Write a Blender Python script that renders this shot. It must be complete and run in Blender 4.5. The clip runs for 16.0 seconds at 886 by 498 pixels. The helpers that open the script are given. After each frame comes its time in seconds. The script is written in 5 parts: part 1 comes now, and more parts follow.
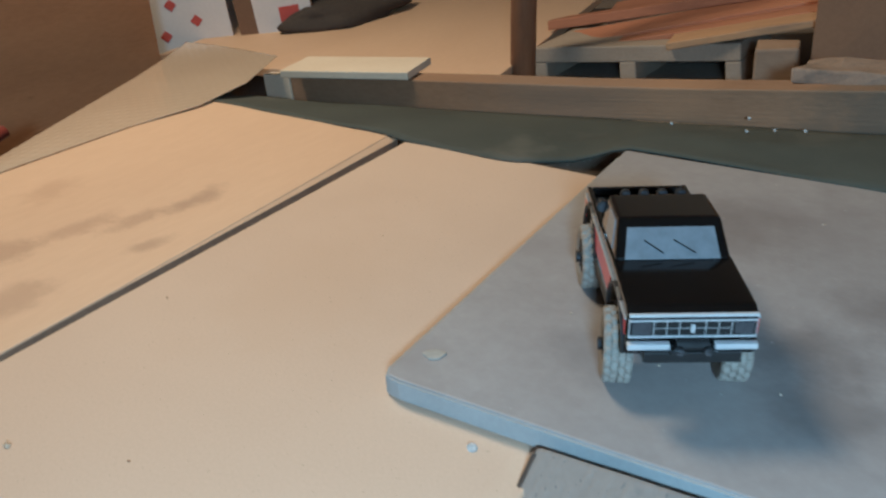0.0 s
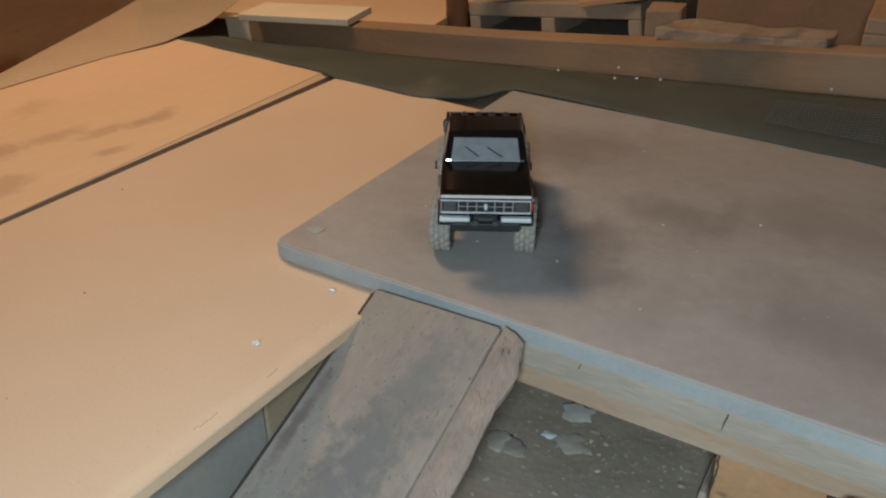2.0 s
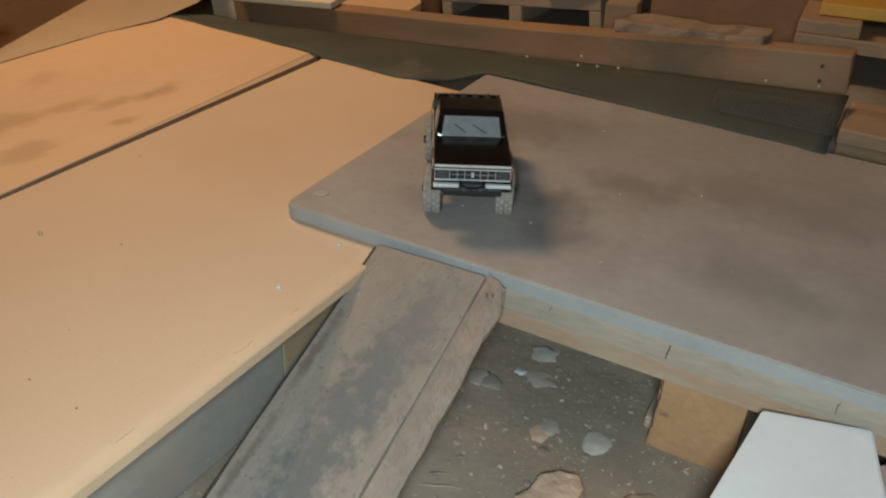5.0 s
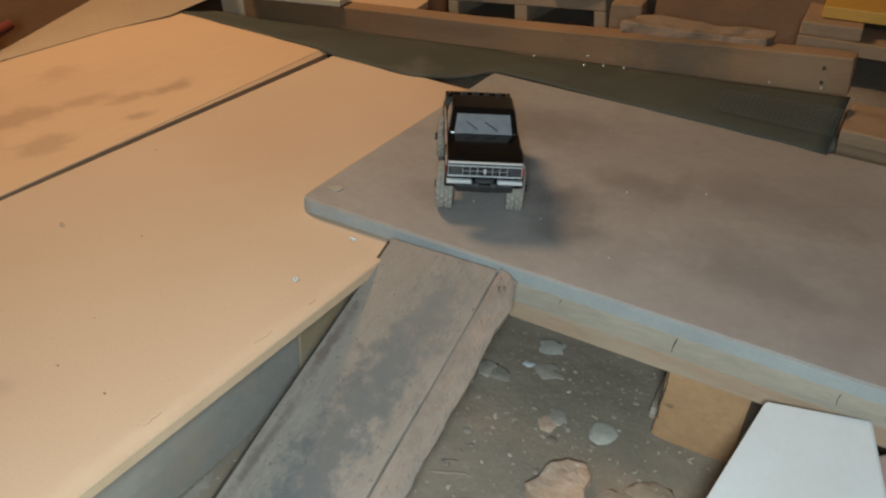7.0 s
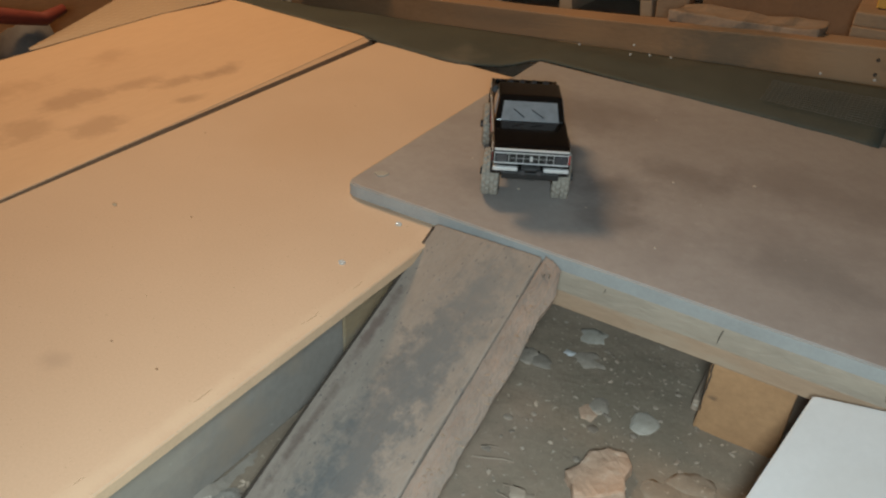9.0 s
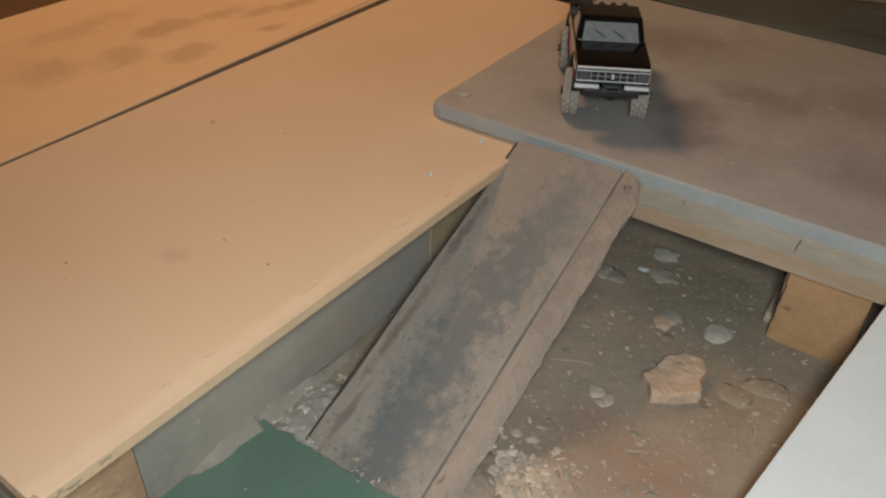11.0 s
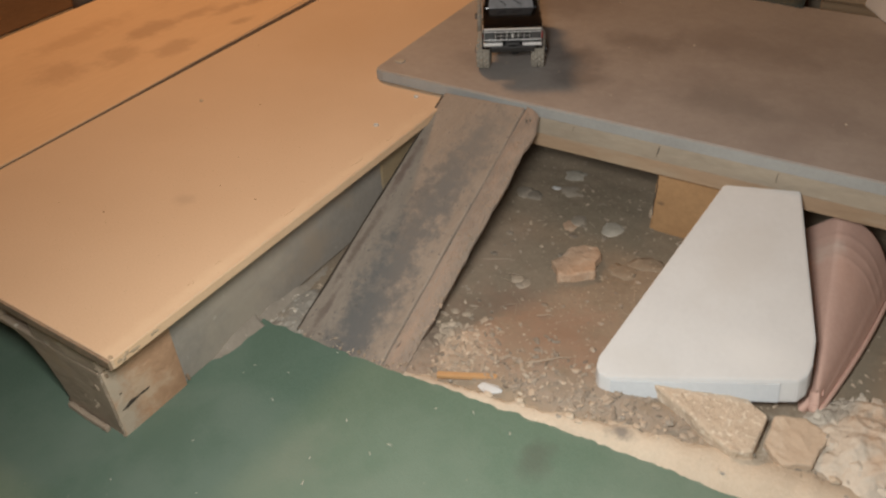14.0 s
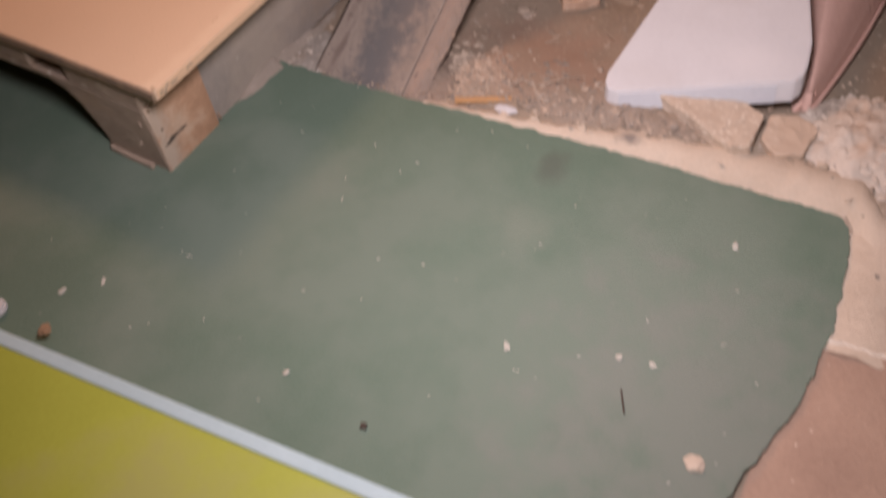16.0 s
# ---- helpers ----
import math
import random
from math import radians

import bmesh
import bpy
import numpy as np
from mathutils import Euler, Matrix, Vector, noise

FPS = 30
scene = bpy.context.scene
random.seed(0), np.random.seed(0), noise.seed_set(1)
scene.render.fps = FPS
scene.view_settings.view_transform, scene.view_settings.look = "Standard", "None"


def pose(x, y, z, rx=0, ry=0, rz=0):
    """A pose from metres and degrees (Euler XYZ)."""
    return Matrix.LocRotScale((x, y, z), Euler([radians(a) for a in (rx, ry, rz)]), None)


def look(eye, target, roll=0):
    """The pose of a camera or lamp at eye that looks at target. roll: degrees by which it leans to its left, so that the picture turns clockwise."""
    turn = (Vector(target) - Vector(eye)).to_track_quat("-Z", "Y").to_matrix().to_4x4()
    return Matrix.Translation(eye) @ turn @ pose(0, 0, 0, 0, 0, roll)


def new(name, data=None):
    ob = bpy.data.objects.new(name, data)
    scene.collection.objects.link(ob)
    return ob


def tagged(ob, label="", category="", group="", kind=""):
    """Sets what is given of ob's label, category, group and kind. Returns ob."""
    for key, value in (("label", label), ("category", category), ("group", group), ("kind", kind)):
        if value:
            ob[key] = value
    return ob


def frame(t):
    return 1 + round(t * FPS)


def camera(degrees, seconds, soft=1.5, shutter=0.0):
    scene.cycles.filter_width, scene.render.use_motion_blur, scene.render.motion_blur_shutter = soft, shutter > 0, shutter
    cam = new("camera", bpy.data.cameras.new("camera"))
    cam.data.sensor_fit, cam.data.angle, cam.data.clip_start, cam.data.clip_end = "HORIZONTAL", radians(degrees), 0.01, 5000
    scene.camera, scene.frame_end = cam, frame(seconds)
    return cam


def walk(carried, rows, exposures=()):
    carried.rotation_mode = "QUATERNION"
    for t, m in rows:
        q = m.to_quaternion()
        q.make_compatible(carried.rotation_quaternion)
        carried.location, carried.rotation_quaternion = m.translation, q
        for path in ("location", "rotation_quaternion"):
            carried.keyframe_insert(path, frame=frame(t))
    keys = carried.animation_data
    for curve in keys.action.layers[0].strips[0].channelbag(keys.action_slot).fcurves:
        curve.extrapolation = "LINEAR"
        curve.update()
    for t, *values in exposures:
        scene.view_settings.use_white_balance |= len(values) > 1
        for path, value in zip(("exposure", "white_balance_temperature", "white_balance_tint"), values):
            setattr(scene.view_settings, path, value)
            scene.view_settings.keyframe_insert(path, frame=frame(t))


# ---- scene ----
cam = camera(57.4, 16.0, soft=2.2, shutter=0.4)

PATH = [
    (0, (0.1496, 0.1016, 0.4987), (-0.8494, 1.5683, -0.4237), -2.24),
    (0.5, (0.1902, 0.0621, 0.5003), (-0.7589, 1.5374, -0.4603), -0.35),
    (1, (0.2522, 0.0217, 0.5269), (-0.71, 1.4816, -0.444), 0.41),
    (1.5, (0.3119, 0.003, 0.5387), (-0.6583, 1.4456, -0.45), -0.50),
    (2, (0.353, -0.0076, 0.5473), (-0.5984, 1.4253, -0.4733), -0.05),
    (2.5, (0.3684, -0.0318, 0.5552), (-0.5975, 1.3731, -0.4903), 0.36),
    (3, (0.401, -0.0377, 0.5447), (-0.5974, 1.286, -0.5737), -1.39),
    (3.5, (0.4153, -0.0388, 0.5525), (-0.659, 1.213, -0.5784), -3.04),
    (4, (0.3971, -0.0932, 0.5661), (-0.5048, 1.3106, -0.5365), 1.92),
    (6.5, (0.3787, -0.142, 0.6172), (-0.4394, 1.3509, -0.4326), 3.07),
    (7, (0.3789, -0.1527, 0.6031), (-0.4487, 1.3221, -0.4647), 3.46),
    (7.5, (0.3681, -0.1552, 0.6011), (-0.4933, 1.2871, -0.4841), 3.04),
    (8, (0.369, -0.1578, 0.6017), (-0.4937, 1.2852, -0.4818), 3.42),
    (8.5, (0.3696, -0.161, 0.6007), (-0.4899, 1.2753, -0.4939), 3.68),
    (9, (0.3721, -0.1628, 0.6011), (-0.5178, 1.2563, -0.4916), 3.15),
    (9.5, (0.3672, -0.1678, 0.5965), (-0.5267, 1.2419, -0.5052), 3.26),
    (10, (0.3647, -0.1958, 0.5773), (-0.5987, 1.1434, -0.5534), 3.19),
    (12.5, (0.4663, -0.2968, 0.6584), (-0.4296, 1.0, -0.5727), -0.36),
    (13, (0.5253, -0.3392, 0.6906), (-0.3868, 0.9374, -0.5497), 0.40),
    (13.5, (0.5397, -0.3792, 0.6831), (-0.3723, 0.9187, -0.5349), -0.73),
    (14, (0.5495, -0.3953, 0.6742), (-0.3535, 0.9012, -0.552), -3.15),
    (14.5, (0.5495, -0.4105, 0.6631), (-0.2773, 0.8371, -0.6635), -3.87),
    (15, (0.5555, -0.4301, 0.652), (-0.2467, 0.7656, -0.7361), -5.16),
    (15.5, (0.5557, -0.4406, 0.6654), (-0.2604, 0.7088, -0.7533), -6.23),
    (16, (0.5589, -0.4999, 0.6652), (-0.1291, 0.5013, -0.9236), -6.18),
]
EXPOSURES = [(0.0, 0.56, 4050, -8), (0.5, 0.34, 4450, -2), (1.0, 0.19, 4800, 2), (2.5, 0.13, 5400, 2), (4.0, 0.04, 5750, 2), (6.5, 0.12, 5450, 0), (8.0, 0.06, 5650, 2), (10.0, 0.0, 5700, 3), (12.5, -0.32, 6900, 18), (13.5, -0.10, 6900, 16), (15.0, -0.24, 6900, 27), (16.0, -0.23, 6950, 43)]
walk(cam, [(t, look(eye, target, roll)) for t, eye, target, roll in PATH], EXPOSURES)

# ---- light ----
world = bpy.data.worlds.new("world")
scene.world = world
world.use_nodes = True
world.node_tree.nodes["Background"].inputs[0].default_value = (1.0, 0.86, 0.72, 1)
world.node_tree.nodes["Background"].inputs[1].default_value = 0.045


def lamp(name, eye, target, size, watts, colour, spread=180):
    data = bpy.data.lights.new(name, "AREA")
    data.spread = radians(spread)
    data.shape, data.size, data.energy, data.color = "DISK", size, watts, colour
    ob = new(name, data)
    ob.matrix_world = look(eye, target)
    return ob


lamp("warm_work_lamp", (-1.05, 0.82, 1.50), (-0.2, 0.60, 0.1), 0.42, 16.5, (1.0, 0.60, 0.31))
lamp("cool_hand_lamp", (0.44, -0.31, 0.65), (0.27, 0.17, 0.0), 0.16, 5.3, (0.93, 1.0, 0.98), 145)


# ---- materials ----


def material(name, base, dark, scale=8.0, rough=0.75, bump=0.3, fine=120.0, stretch=(1, 1, 1), spots=None, spot_scale=30.0,
             spot_at=0.62, metal=0.0, vary=0.0, relief=0.002, stain=None, stain_scale=3.0, stain_at=0.55, coat=0.0, patches=(), patch_scale=18.0, patch_edge=(2.35, 1.25), island=0.0):
    """Two colours mixed by a broad and a fine noise, with optional spots, stains and fine relief."""
    m = bpy.data.materials.new(name)
    m.use_nodes = True
    nt = m.node_tree
    n, l = nt.nodes, nt.links
    out = n["Principled BSDF"]
    tc = n.new("ShaderNodeTexCoord")
    mp = n.new("ShaderNodeMapping")
    mp.inputs["Scale"].default_value = stretch
    l.new(tc.outputs["Object"], mp.inputs["Vector"])

    def cloud(s, detail, rough_=0.6):
        t = n.new("ShaderNodeTexNoise")
        t.inputs["Scale"].default_value, t.inputs["Detail"].default_value, t.inputs["Roughness"].default_value = s, detail, rough_
        l.new(mp.outputs["Vector"], t.inputs["Vector"])
        return t.outputs["Fac"]

    def ramp(source, a, b):
        r = n.new("ShaderNodeMapRange")
        r.inputs["From Min"].default_value, r.inputs["From Max"].default_value = a, b
        l.new(source, r.inputs["Value"])
        return r.outputs["Result"]

    def mix(fac, a, b):
        x = n.new("ShaderNodeMix")
        x.data_type = "RGBA"
        l.new(fac, x.inputs["Factor"])
        for socket, v in ((x.inputs[6], a), (x.inputs[7], b)):
            if isinstance(v, tuple):
                socket.default_value = (*v, 1)
            else:
                l.new(v, socket)
        return x.outputs[2]

    broad = cloud(scale, 4)
    grain = cloud(fine, 5, 0.7)
    both = n.new("ShaderNodeMath")
    both.operation = "MULTIPLY_ADD"
    l.new(grain, both.inputs[0])
    both.inputs[1].default_value = 0.6
    half = n.new("ShaderNodeMath")
    half.operation = "MULTIPLY"
    l.new(broad, half.inputs[0])
    half.inputs[1].default_value = 0.8
    l.new(half.outputs[0], both.inputs[2])
    colour = mix(ramp(both.outputs[0], 0.45, 0.95), dark, base)
    if stain:
        colour = mix(ramp(cloud(stain_scale, 5, 0.65), stain_at, stain_at + 0.14), colour, stain)
    for cx, cy, rx, ry, tone, strength in patches:
        # a worn or smudged patch with an uneven outline
        wob = n.new("ShaderNodeTexNoise")
        wob.inputs["Scale"].default_value, wob.inputs["Detail"].default_value, wob.inputs["Roughness"].default_value = patch_scale, 5, 0.68
        l.new(tc.outputs["Object"], wob.inputs["Vector"])
        off = n.new("ShaderNodeVectorMath")
        off.operation = "SUBTRACT"
        l.new(tc.outputs["Object"], off.inputs[0])
        off.inputs[1].default_value = (cx, cy, 0)
        fit = n.new("ShaderNodeVectorMath")
        fit.operation = "MULTIPLY"
        l.new(off.outputs[0], fit.inputs[0])
        fit.inputs[1].default_value = (1 / rx, 1 / ry, 0)
        size = n.new("ShaderNodeVectorMath")
        size.operation = "LENGTH"
        l.new(fit.outputs[0], size.inputs[0])
        far = n.new("ShaderNodeMath")
        far.operation = "MULTIPLY_ADD"
        l.new(wob.outputs["Fac"], far.inputs[0])
        far.inputs[1].default_value = 2.4
        l.new(size.outputs["Value"], far.inputs[2])
        r = n.new("ShaderNodeMapRange")
        r.interpolation_type = "SMOOTHSTEP"
        r.inputs["From Min"].default_value, r.inputs["From Max"].default_value = patch_edge
        r.inputs["To Max"].default_value = strength
        l.new(far.outputs[0], r.inputs["Value"])
        colour = mix(r.outputs["Result"], colour, tone)
    if spots:
        colour = mix(ramp(cloud(spot_scale, 2, 0.4), spot_at, spot_at + 0.06), colour, spots)
    if vary:
        info = n.new("ShaderNodeObjectInfo")
        hsv = n.new("ShaderNodeHueSaturation")
        r = n.new("ShaderNodeMapRange")
        r.inputs["To Min"].default_value, r.inputs["To Max"].default_value = 1 - vary, 1 + vary
        l.new(info.outputs["Random"], r.inputs["Value"])
        l.new(r.outputs["Result"], hsv.inputs["Value"])
        l.new(colour, hsv.inputs["Color"])
        colour = hsv.outputs["Color"]
    if island:
        # each loose piece a little lighter or darker than the next
        geo = n.new("ShaderNodeNewGeometry")
        r = n.new("ShaderNodeMapRange")
        r.inputs["To Min"].default_value, r.inputs["To Max"].default_value = 1 - island, 1 + island
        l.new(geo.outputs["Random Per Island"], r.inputs["Value"])
        hsv = n.new("ShaderNodeHueSaturation")
        l.new(r.outputs["Result"], hsv.inputs["Value"])
        l.new(colour, hsv.inputs["Color"])
        colour = hsv.outputs["Color"]
    l.new(colour, out.inputs["Base Color"])
    rr = n.new("ShaderNodeMapRange")
    rr.inputs["To Min"].default_value, rr.inputs["To Max"].default_value = max(rough - 0.12, 0.02), min(rough + 0.12, 1)
    l.new(broad, rr.inputs["Value"])
    l.new(rr.outputs["Result"], out.inputs["Roughness"])
    out.inputs["Metallic"].default_value = metal
    out.inputs["Coat Weight"].default_value = coat
    if bump:
        b = n.new("ShaderNodeBump")
        b.inputs["Strength"].default_value, b.inputs["Distance"].default_value = bump, relief
        l.new(both.outputs[0], b.inputs["Height"])
        l.new(b.outputs["Normal"], out.inputs["Normal"])
    return m


DIRT = material("packed_dirt", (0.322, 0.252, 0.182), (0.210, 0.162, 0.115), 9, 0.95, 0.6, 150, spots=(0.42, 0.355, 0.275), spot_scale=170, spot_at=0.668, relief=0.003, stain=(0.245, 0.202, 0.148), stain_scale=4.0, stain_at=0.52, patch_scale=24, patches=((0.22, 0.50, 0.16, 0.13, (0.205, 0.168, 0.120), 0.75), (0.24, 0.24, 0.16, 0.10, (0.295, 0.195, 0.136), 0.9), (0.12, 0.36, 0.035, 0.14, (0.33, 0.245, 0.178), 0.7), (0.165, 0.165, 0.05, 0.045, (0.47, 0.37, 0.285), 0.75), (0.36, 0.165, 0.10, 0.035, (0.335, 0.285, 0.235), 0.8), (0.64, 0.21, 0.14, 0.10, (0.56, 0.49, 0.405), 0.9)))
PARTICLE = material("particle_board", (0.66, 0.48, 0.325), (0.56, 0.395, 0.26), 3, 0.62, 0.12, 380, relief=0.0006, spots=(0.47, 0.33, 0.21), spot_scale=420, spot_at=0.72, patches=((-0.165, 0.093, 0.018, 0.016, (0.45, 0.315, 0.215), 0.6), (-0.30, 0.55, 0.09, 0.16, (0.58, 0.40, 0.25), 0.4), (-0.03, 0.15, 0.012, 0.5, (0.70, 0.54, 0.37), 0.5)))
PARTICLE_EDGE = material("particle_board_edge", (0.44, 0.33, 0.22), (0.32, 0.235, 0.155), 30, 0.8, 0.4, 600, relief=0.001)
PLYWOOD = material("worn_plywood", (0.70, 0.475, 0.282), (0.62, 0.405, 0.235), 5, 0.6, 0.15, 120, stretch=(1.0, 0.25, 1.0), relief=0.0008, patch_scale=19, patch_edge=(2.30, 1.40), patches=((-0.537, 0.625, 0.022, 0.055, (0.40, 0.255, 0.155), 0.75), (-0.550, 0.560, 0.020, 0.05, (0.43, 0.27, 0.16), 0.65), (-0.493, 0.529, 0.016, 0.036, (0.41, 0.26, 0.155), 0.65), (-0.592, 0.520, 0.024, 0.06, (0.45, 0.28, 0.165), 0.65), (-0.608, 0.430, 0.032, 0.07, (0.44, 0.275, 0.16), 0.7), (-0.512, 0.395, 0.030, 0.06, (0.46, 0.29, 0.17), 0.65), (-0.560, 0.330, 0.05, 0.05, (0.45, 0.28, 0.16), 0.6), (-0.600, 0.240, 0.05, 0.07, (0.46, 0.285, 0.165), 0.6), (-0.550, 0.385, 0.020, 0.03, (0.70, 0.47, 0.285), 0.6), (-0.705, 0.560, 0.04, 0.05, (0.52, 0.325, 0.185), 0.6), (-0.70, 0.36, 0.04, 0.12, (0.48, 0.29, 0.16), 0.5)))
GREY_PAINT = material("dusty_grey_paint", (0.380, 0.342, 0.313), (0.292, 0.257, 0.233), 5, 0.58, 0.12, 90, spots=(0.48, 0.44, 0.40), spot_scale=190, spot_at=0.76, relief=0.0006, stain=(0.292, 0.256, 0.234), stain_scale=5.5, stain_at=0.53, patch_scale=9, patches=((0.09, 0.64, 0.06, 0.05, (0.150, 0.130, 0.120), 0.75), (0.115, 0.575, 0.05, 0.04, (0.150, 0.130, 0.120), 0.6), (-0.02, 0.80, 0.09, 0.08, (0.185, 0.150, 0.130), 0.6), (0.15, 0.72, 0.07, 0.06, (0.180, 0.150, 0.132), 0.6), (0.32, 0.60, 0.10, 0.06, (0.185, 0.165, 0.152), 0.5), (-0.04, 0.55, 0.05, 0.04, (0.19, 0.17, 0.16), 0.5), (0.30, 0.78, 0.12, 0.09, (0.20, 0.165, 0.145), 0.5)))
GREY_EDGE = material("blue_grey_foam_edge", (0.395, 0.388, 0.365), (0.305, 0.30, 0.285), 14, 0.7, 0.25, 260, relief=0.0008)
OLD_PLANK = material("weathered_plank", (0.312, 0.260, 0.212), (0.225, 0.184, 0.148), 14, 0.85, 0.8, 110, stretch=(2.0, 0.7, 1.5), spots=(0.130, 0.116, 0.103), spot_scale=190, spot_at=0.675, relief=0.0025, patch_scale=60, patch_edge=(2.35, 1.35), patches=((0.060, 0.13, 0.044, 0.13, (0.128, 0.124, 0.118), 0.92), (0.054, 0.23, 0.042, 0.13, (0.135, 0.130, 0.122), 0.92), (0.058, 0.33, 0.040, 0.10, (0.142, 0.136, 0.127), 0.88), (0.064, 0.41, 0.036, 0.06, (0.180, 0.165, 0.148), 0.7), (-0.012, 0.34, 0.007, 0.06, (0.165, 0.118, 0.095), 0.9), (-0.006, 0.22, 0.007, 0.07, (0.155, 0.115, 0.092), 0.85), (0.004, 0.13, 0.006, 0.05, (0.16, 0.12, 0.098), 0.8)))
PLANK_SIDE = material("dirty_reddish_plank", (0.300, 0.236, 0.188), (0.200, 0.155, 0.124), 22, 0.9, 0.9, 110, stretch=(2.2, 0.5, 1.5), stain=(0.325, 0.240, 0.184), stain_scale=12, stain_at=0.50, spots=(0.150, 0.118, 0.096), spot_scale=75, spot_at=0.70, relief=0.003, patch_scale=34, patches=((0.135, 0.30, 0.020, 0.16, (0.245, 0.196, 0.155), 0.7), (0.118, 0.20, 0.012, 0.10, (0.33, 0.25, 0.195), 0.5)))
PALLET_WOOD = material("pallet_wood", (0.50, 0.295, 0.135), (0.36, 0.20, 0.09), 8, 0.8, 0.45, 140, stretch=(0.35, 1.6, 1.6), stain=(0.26, 0.165, 0.10), stain_scale=6, stain_at=0.58, relief=0.0015, vary=0.12)
BLOCK_WOOD = material("brown_block_wood", (0.50, 0.292, 0.140), (0.33, 0.185, 0.088), 14, 0.8, 0.6, 160, stretch=(0.7, 1.4, 0.9), stain=(0.50, 0.355, 0.215), stain_scale=12, stain_at=0.54, relief=0.002, spots=(0.19, 0.115, 0.065), spot_scale=48, spot_at=0.70)
DECK_WOOD = material("beige_deck_wood", (0.445, 0.308, 0.200), (0.325, 0.220, 0.140), 16, 0.85, 0.7, 130, stretch=(0.4, 1.4, 1.8), stain=(0.42, 0.325, 0.23), stain_scale=9, stain_at=0.52, relief=0.002, spots=(0.26, 0.19, 0.125), spot_scale=55, spot_at=0.72)
PALLET_GREY = material("greyed_pallet_wood", (0.445, 0.350, 0.262), (0.29, 0.222, 0.165), 16, 0.85, 0.9, 120, stretch=(0.7, 1.2, 1.2), stain=(0.39, 0.285, 0.19), stain_scale=14, stain_at=0.55, relief=0.003, spots=(0.56, 0.49, 0.39), spot_scale=70, spot_at=0.68)
SIDE_GREY = material("dusty_grey_board", (0.345, 0.312, 0.270), (0.255, 0.228, 0.195), 6, 0.85, 0.35, 140, spots=(0.46, 0.41, 0.345), spot_scale=70, spot_at=0.74, relief=0.0012, stain=(0.36, 0.295, 0.230), stain_scale=7, stain_at=0.50, patch_scale=26, patches=((-0.0625, 0.06, 0.03, 0.10, (0.43, 0.365, 0.29), 0.6),))
END_GRAIN = material("end_grain_wood", (0.55, 0.335, 0.205), (0.36, 0.205, 0.118), 22, 0.85, 0.9, 130, stretch=(1, 0.9, 1.1), stain=(0.56, 0.40, 0.275), stain_scale=20, stain_at=0.52, relief=0.003, spots=(0.20, 0.115, 0.065), spot_scale=75, spot_at=0.73, patch_scale=46, patches=((-0.0600, -0.119, 0.02, 0.020, (0.50, 0.415, 0.32), 0.9),))
BROWN_PANEL = material("brown_plywood_panel", (0.50, 0.26, 0.11), (0.35, 0.17, 0.07), 5, 0.65, 0.2, 90, stretch=(1, 0.5, 2.4), stain=(0.17, 0.075, 0.03), stain_scale=6, stain_at=0.66, relief=0.001)
BEAM_WOOD = material("brown_beam_wood", (0.36, 0.215, 0.112), (0.235, 0.136, 0.068), 8, 0.85, 0.5, 140, stretch=(0.4, 1.4, 1.4), stain=(0.19, 0.125, 0.078), stain_scale=6, stain_at=0.60, relief=0.0015, patch_scale=9, patches=((0.36, 0.0, 0.10, 0.4, (0.13, 0.105, 0.072), 0.75), (0.12, 0.0, 0.10, 0.4, (0.36, 0.215, 0.11), 0.6), (-0.05, 0.0, 0.16, 0.4, (0.25, 0.165, 0.10), 0.6), (0.54, 0.0, 0.06, 0.4, (0.35, 0.235, 0.14), 0.6)))
REDWOOD = material("reddish_plank_wood", (0.46, 0.20, 0.09), (0.28, 0.11, 0.05), 7, 0.75, 0.35, 120, stretch=(0.3, 2, 2), relief=0.0015, vary=0.25)
WHITE_FOAM = material("white_foam", (0.560, 0.560, 0.552), (0.500, 0.500, 0.494), 14, 0.8, 0.3, 160, relief=0.0009, patch_scale=14, patches=((0.42, 0.36, 0.05, 0.07, (0.50, 0.485, 0.46), 0.45), (0.47, 0.27, 0.05, 0.03, (0.60, 0.595, 0.58), 0.6), (0.37, 0.22, 0.05, 0.02, (0.49, 0.48, 0.46), 0.4)))
FOAM_EDGE = material("bluish_foam_edge", (0.53, 0.555, 0.57), (0.45, 0.475, 0.495), 20, 0.85, 0.5, 200, relief=0.0015)
CARPET = material("green_carpet", (0.124, 0.188, 0.139), (0.092, 0.148, 0.105), 5, 0.95, 0.8, 300, stain=(0.142, 0.196, 0.150), stain_scale=3.2, stain_at=0.44, spots=(0.22, 0.245, 0.195), spot_scale=110, spot_at=0.77, relief=0.0016, patch_scale=22, patches=((0.56, -0.16, 0.18, 0.22, (0.182, 0.205, 0.172), 0.8), (0.325, 0.068, 0.018, 0.036, (0.085, 0.104, 0.080), 0.6), (0.20, 0.02, 0.10, 0.06, (0.145, 0.205, 0.158), 0.5), (-0.02, -0.10, 0.10, 0.06, (0.080, 0.136, 0.094), 0.5), (0.12, -0.06, 0.03, 0.05, (0.165, 0.205, 0.162), 0.5), (0.33, -0.02, 0.04, 0.03, (0.18, 0.22, 0.172), 0.5)))
LIME = material("lime_board", (0.345, 0.385, 0.050), (0.285, 0.325, 0.036), 5, 0.55, 0.1, 200, relief=0.0005, stain=(0.32, 0.335, 0.085), stain_scale=4, stain_at=0.5)
LIME_EDGE = material("pale_blue_edge", (0.40, 0.545, 0.565), (0.33, 0.47, 0.49), 14, 0.6, 0.2, 200, relief=0.0008)
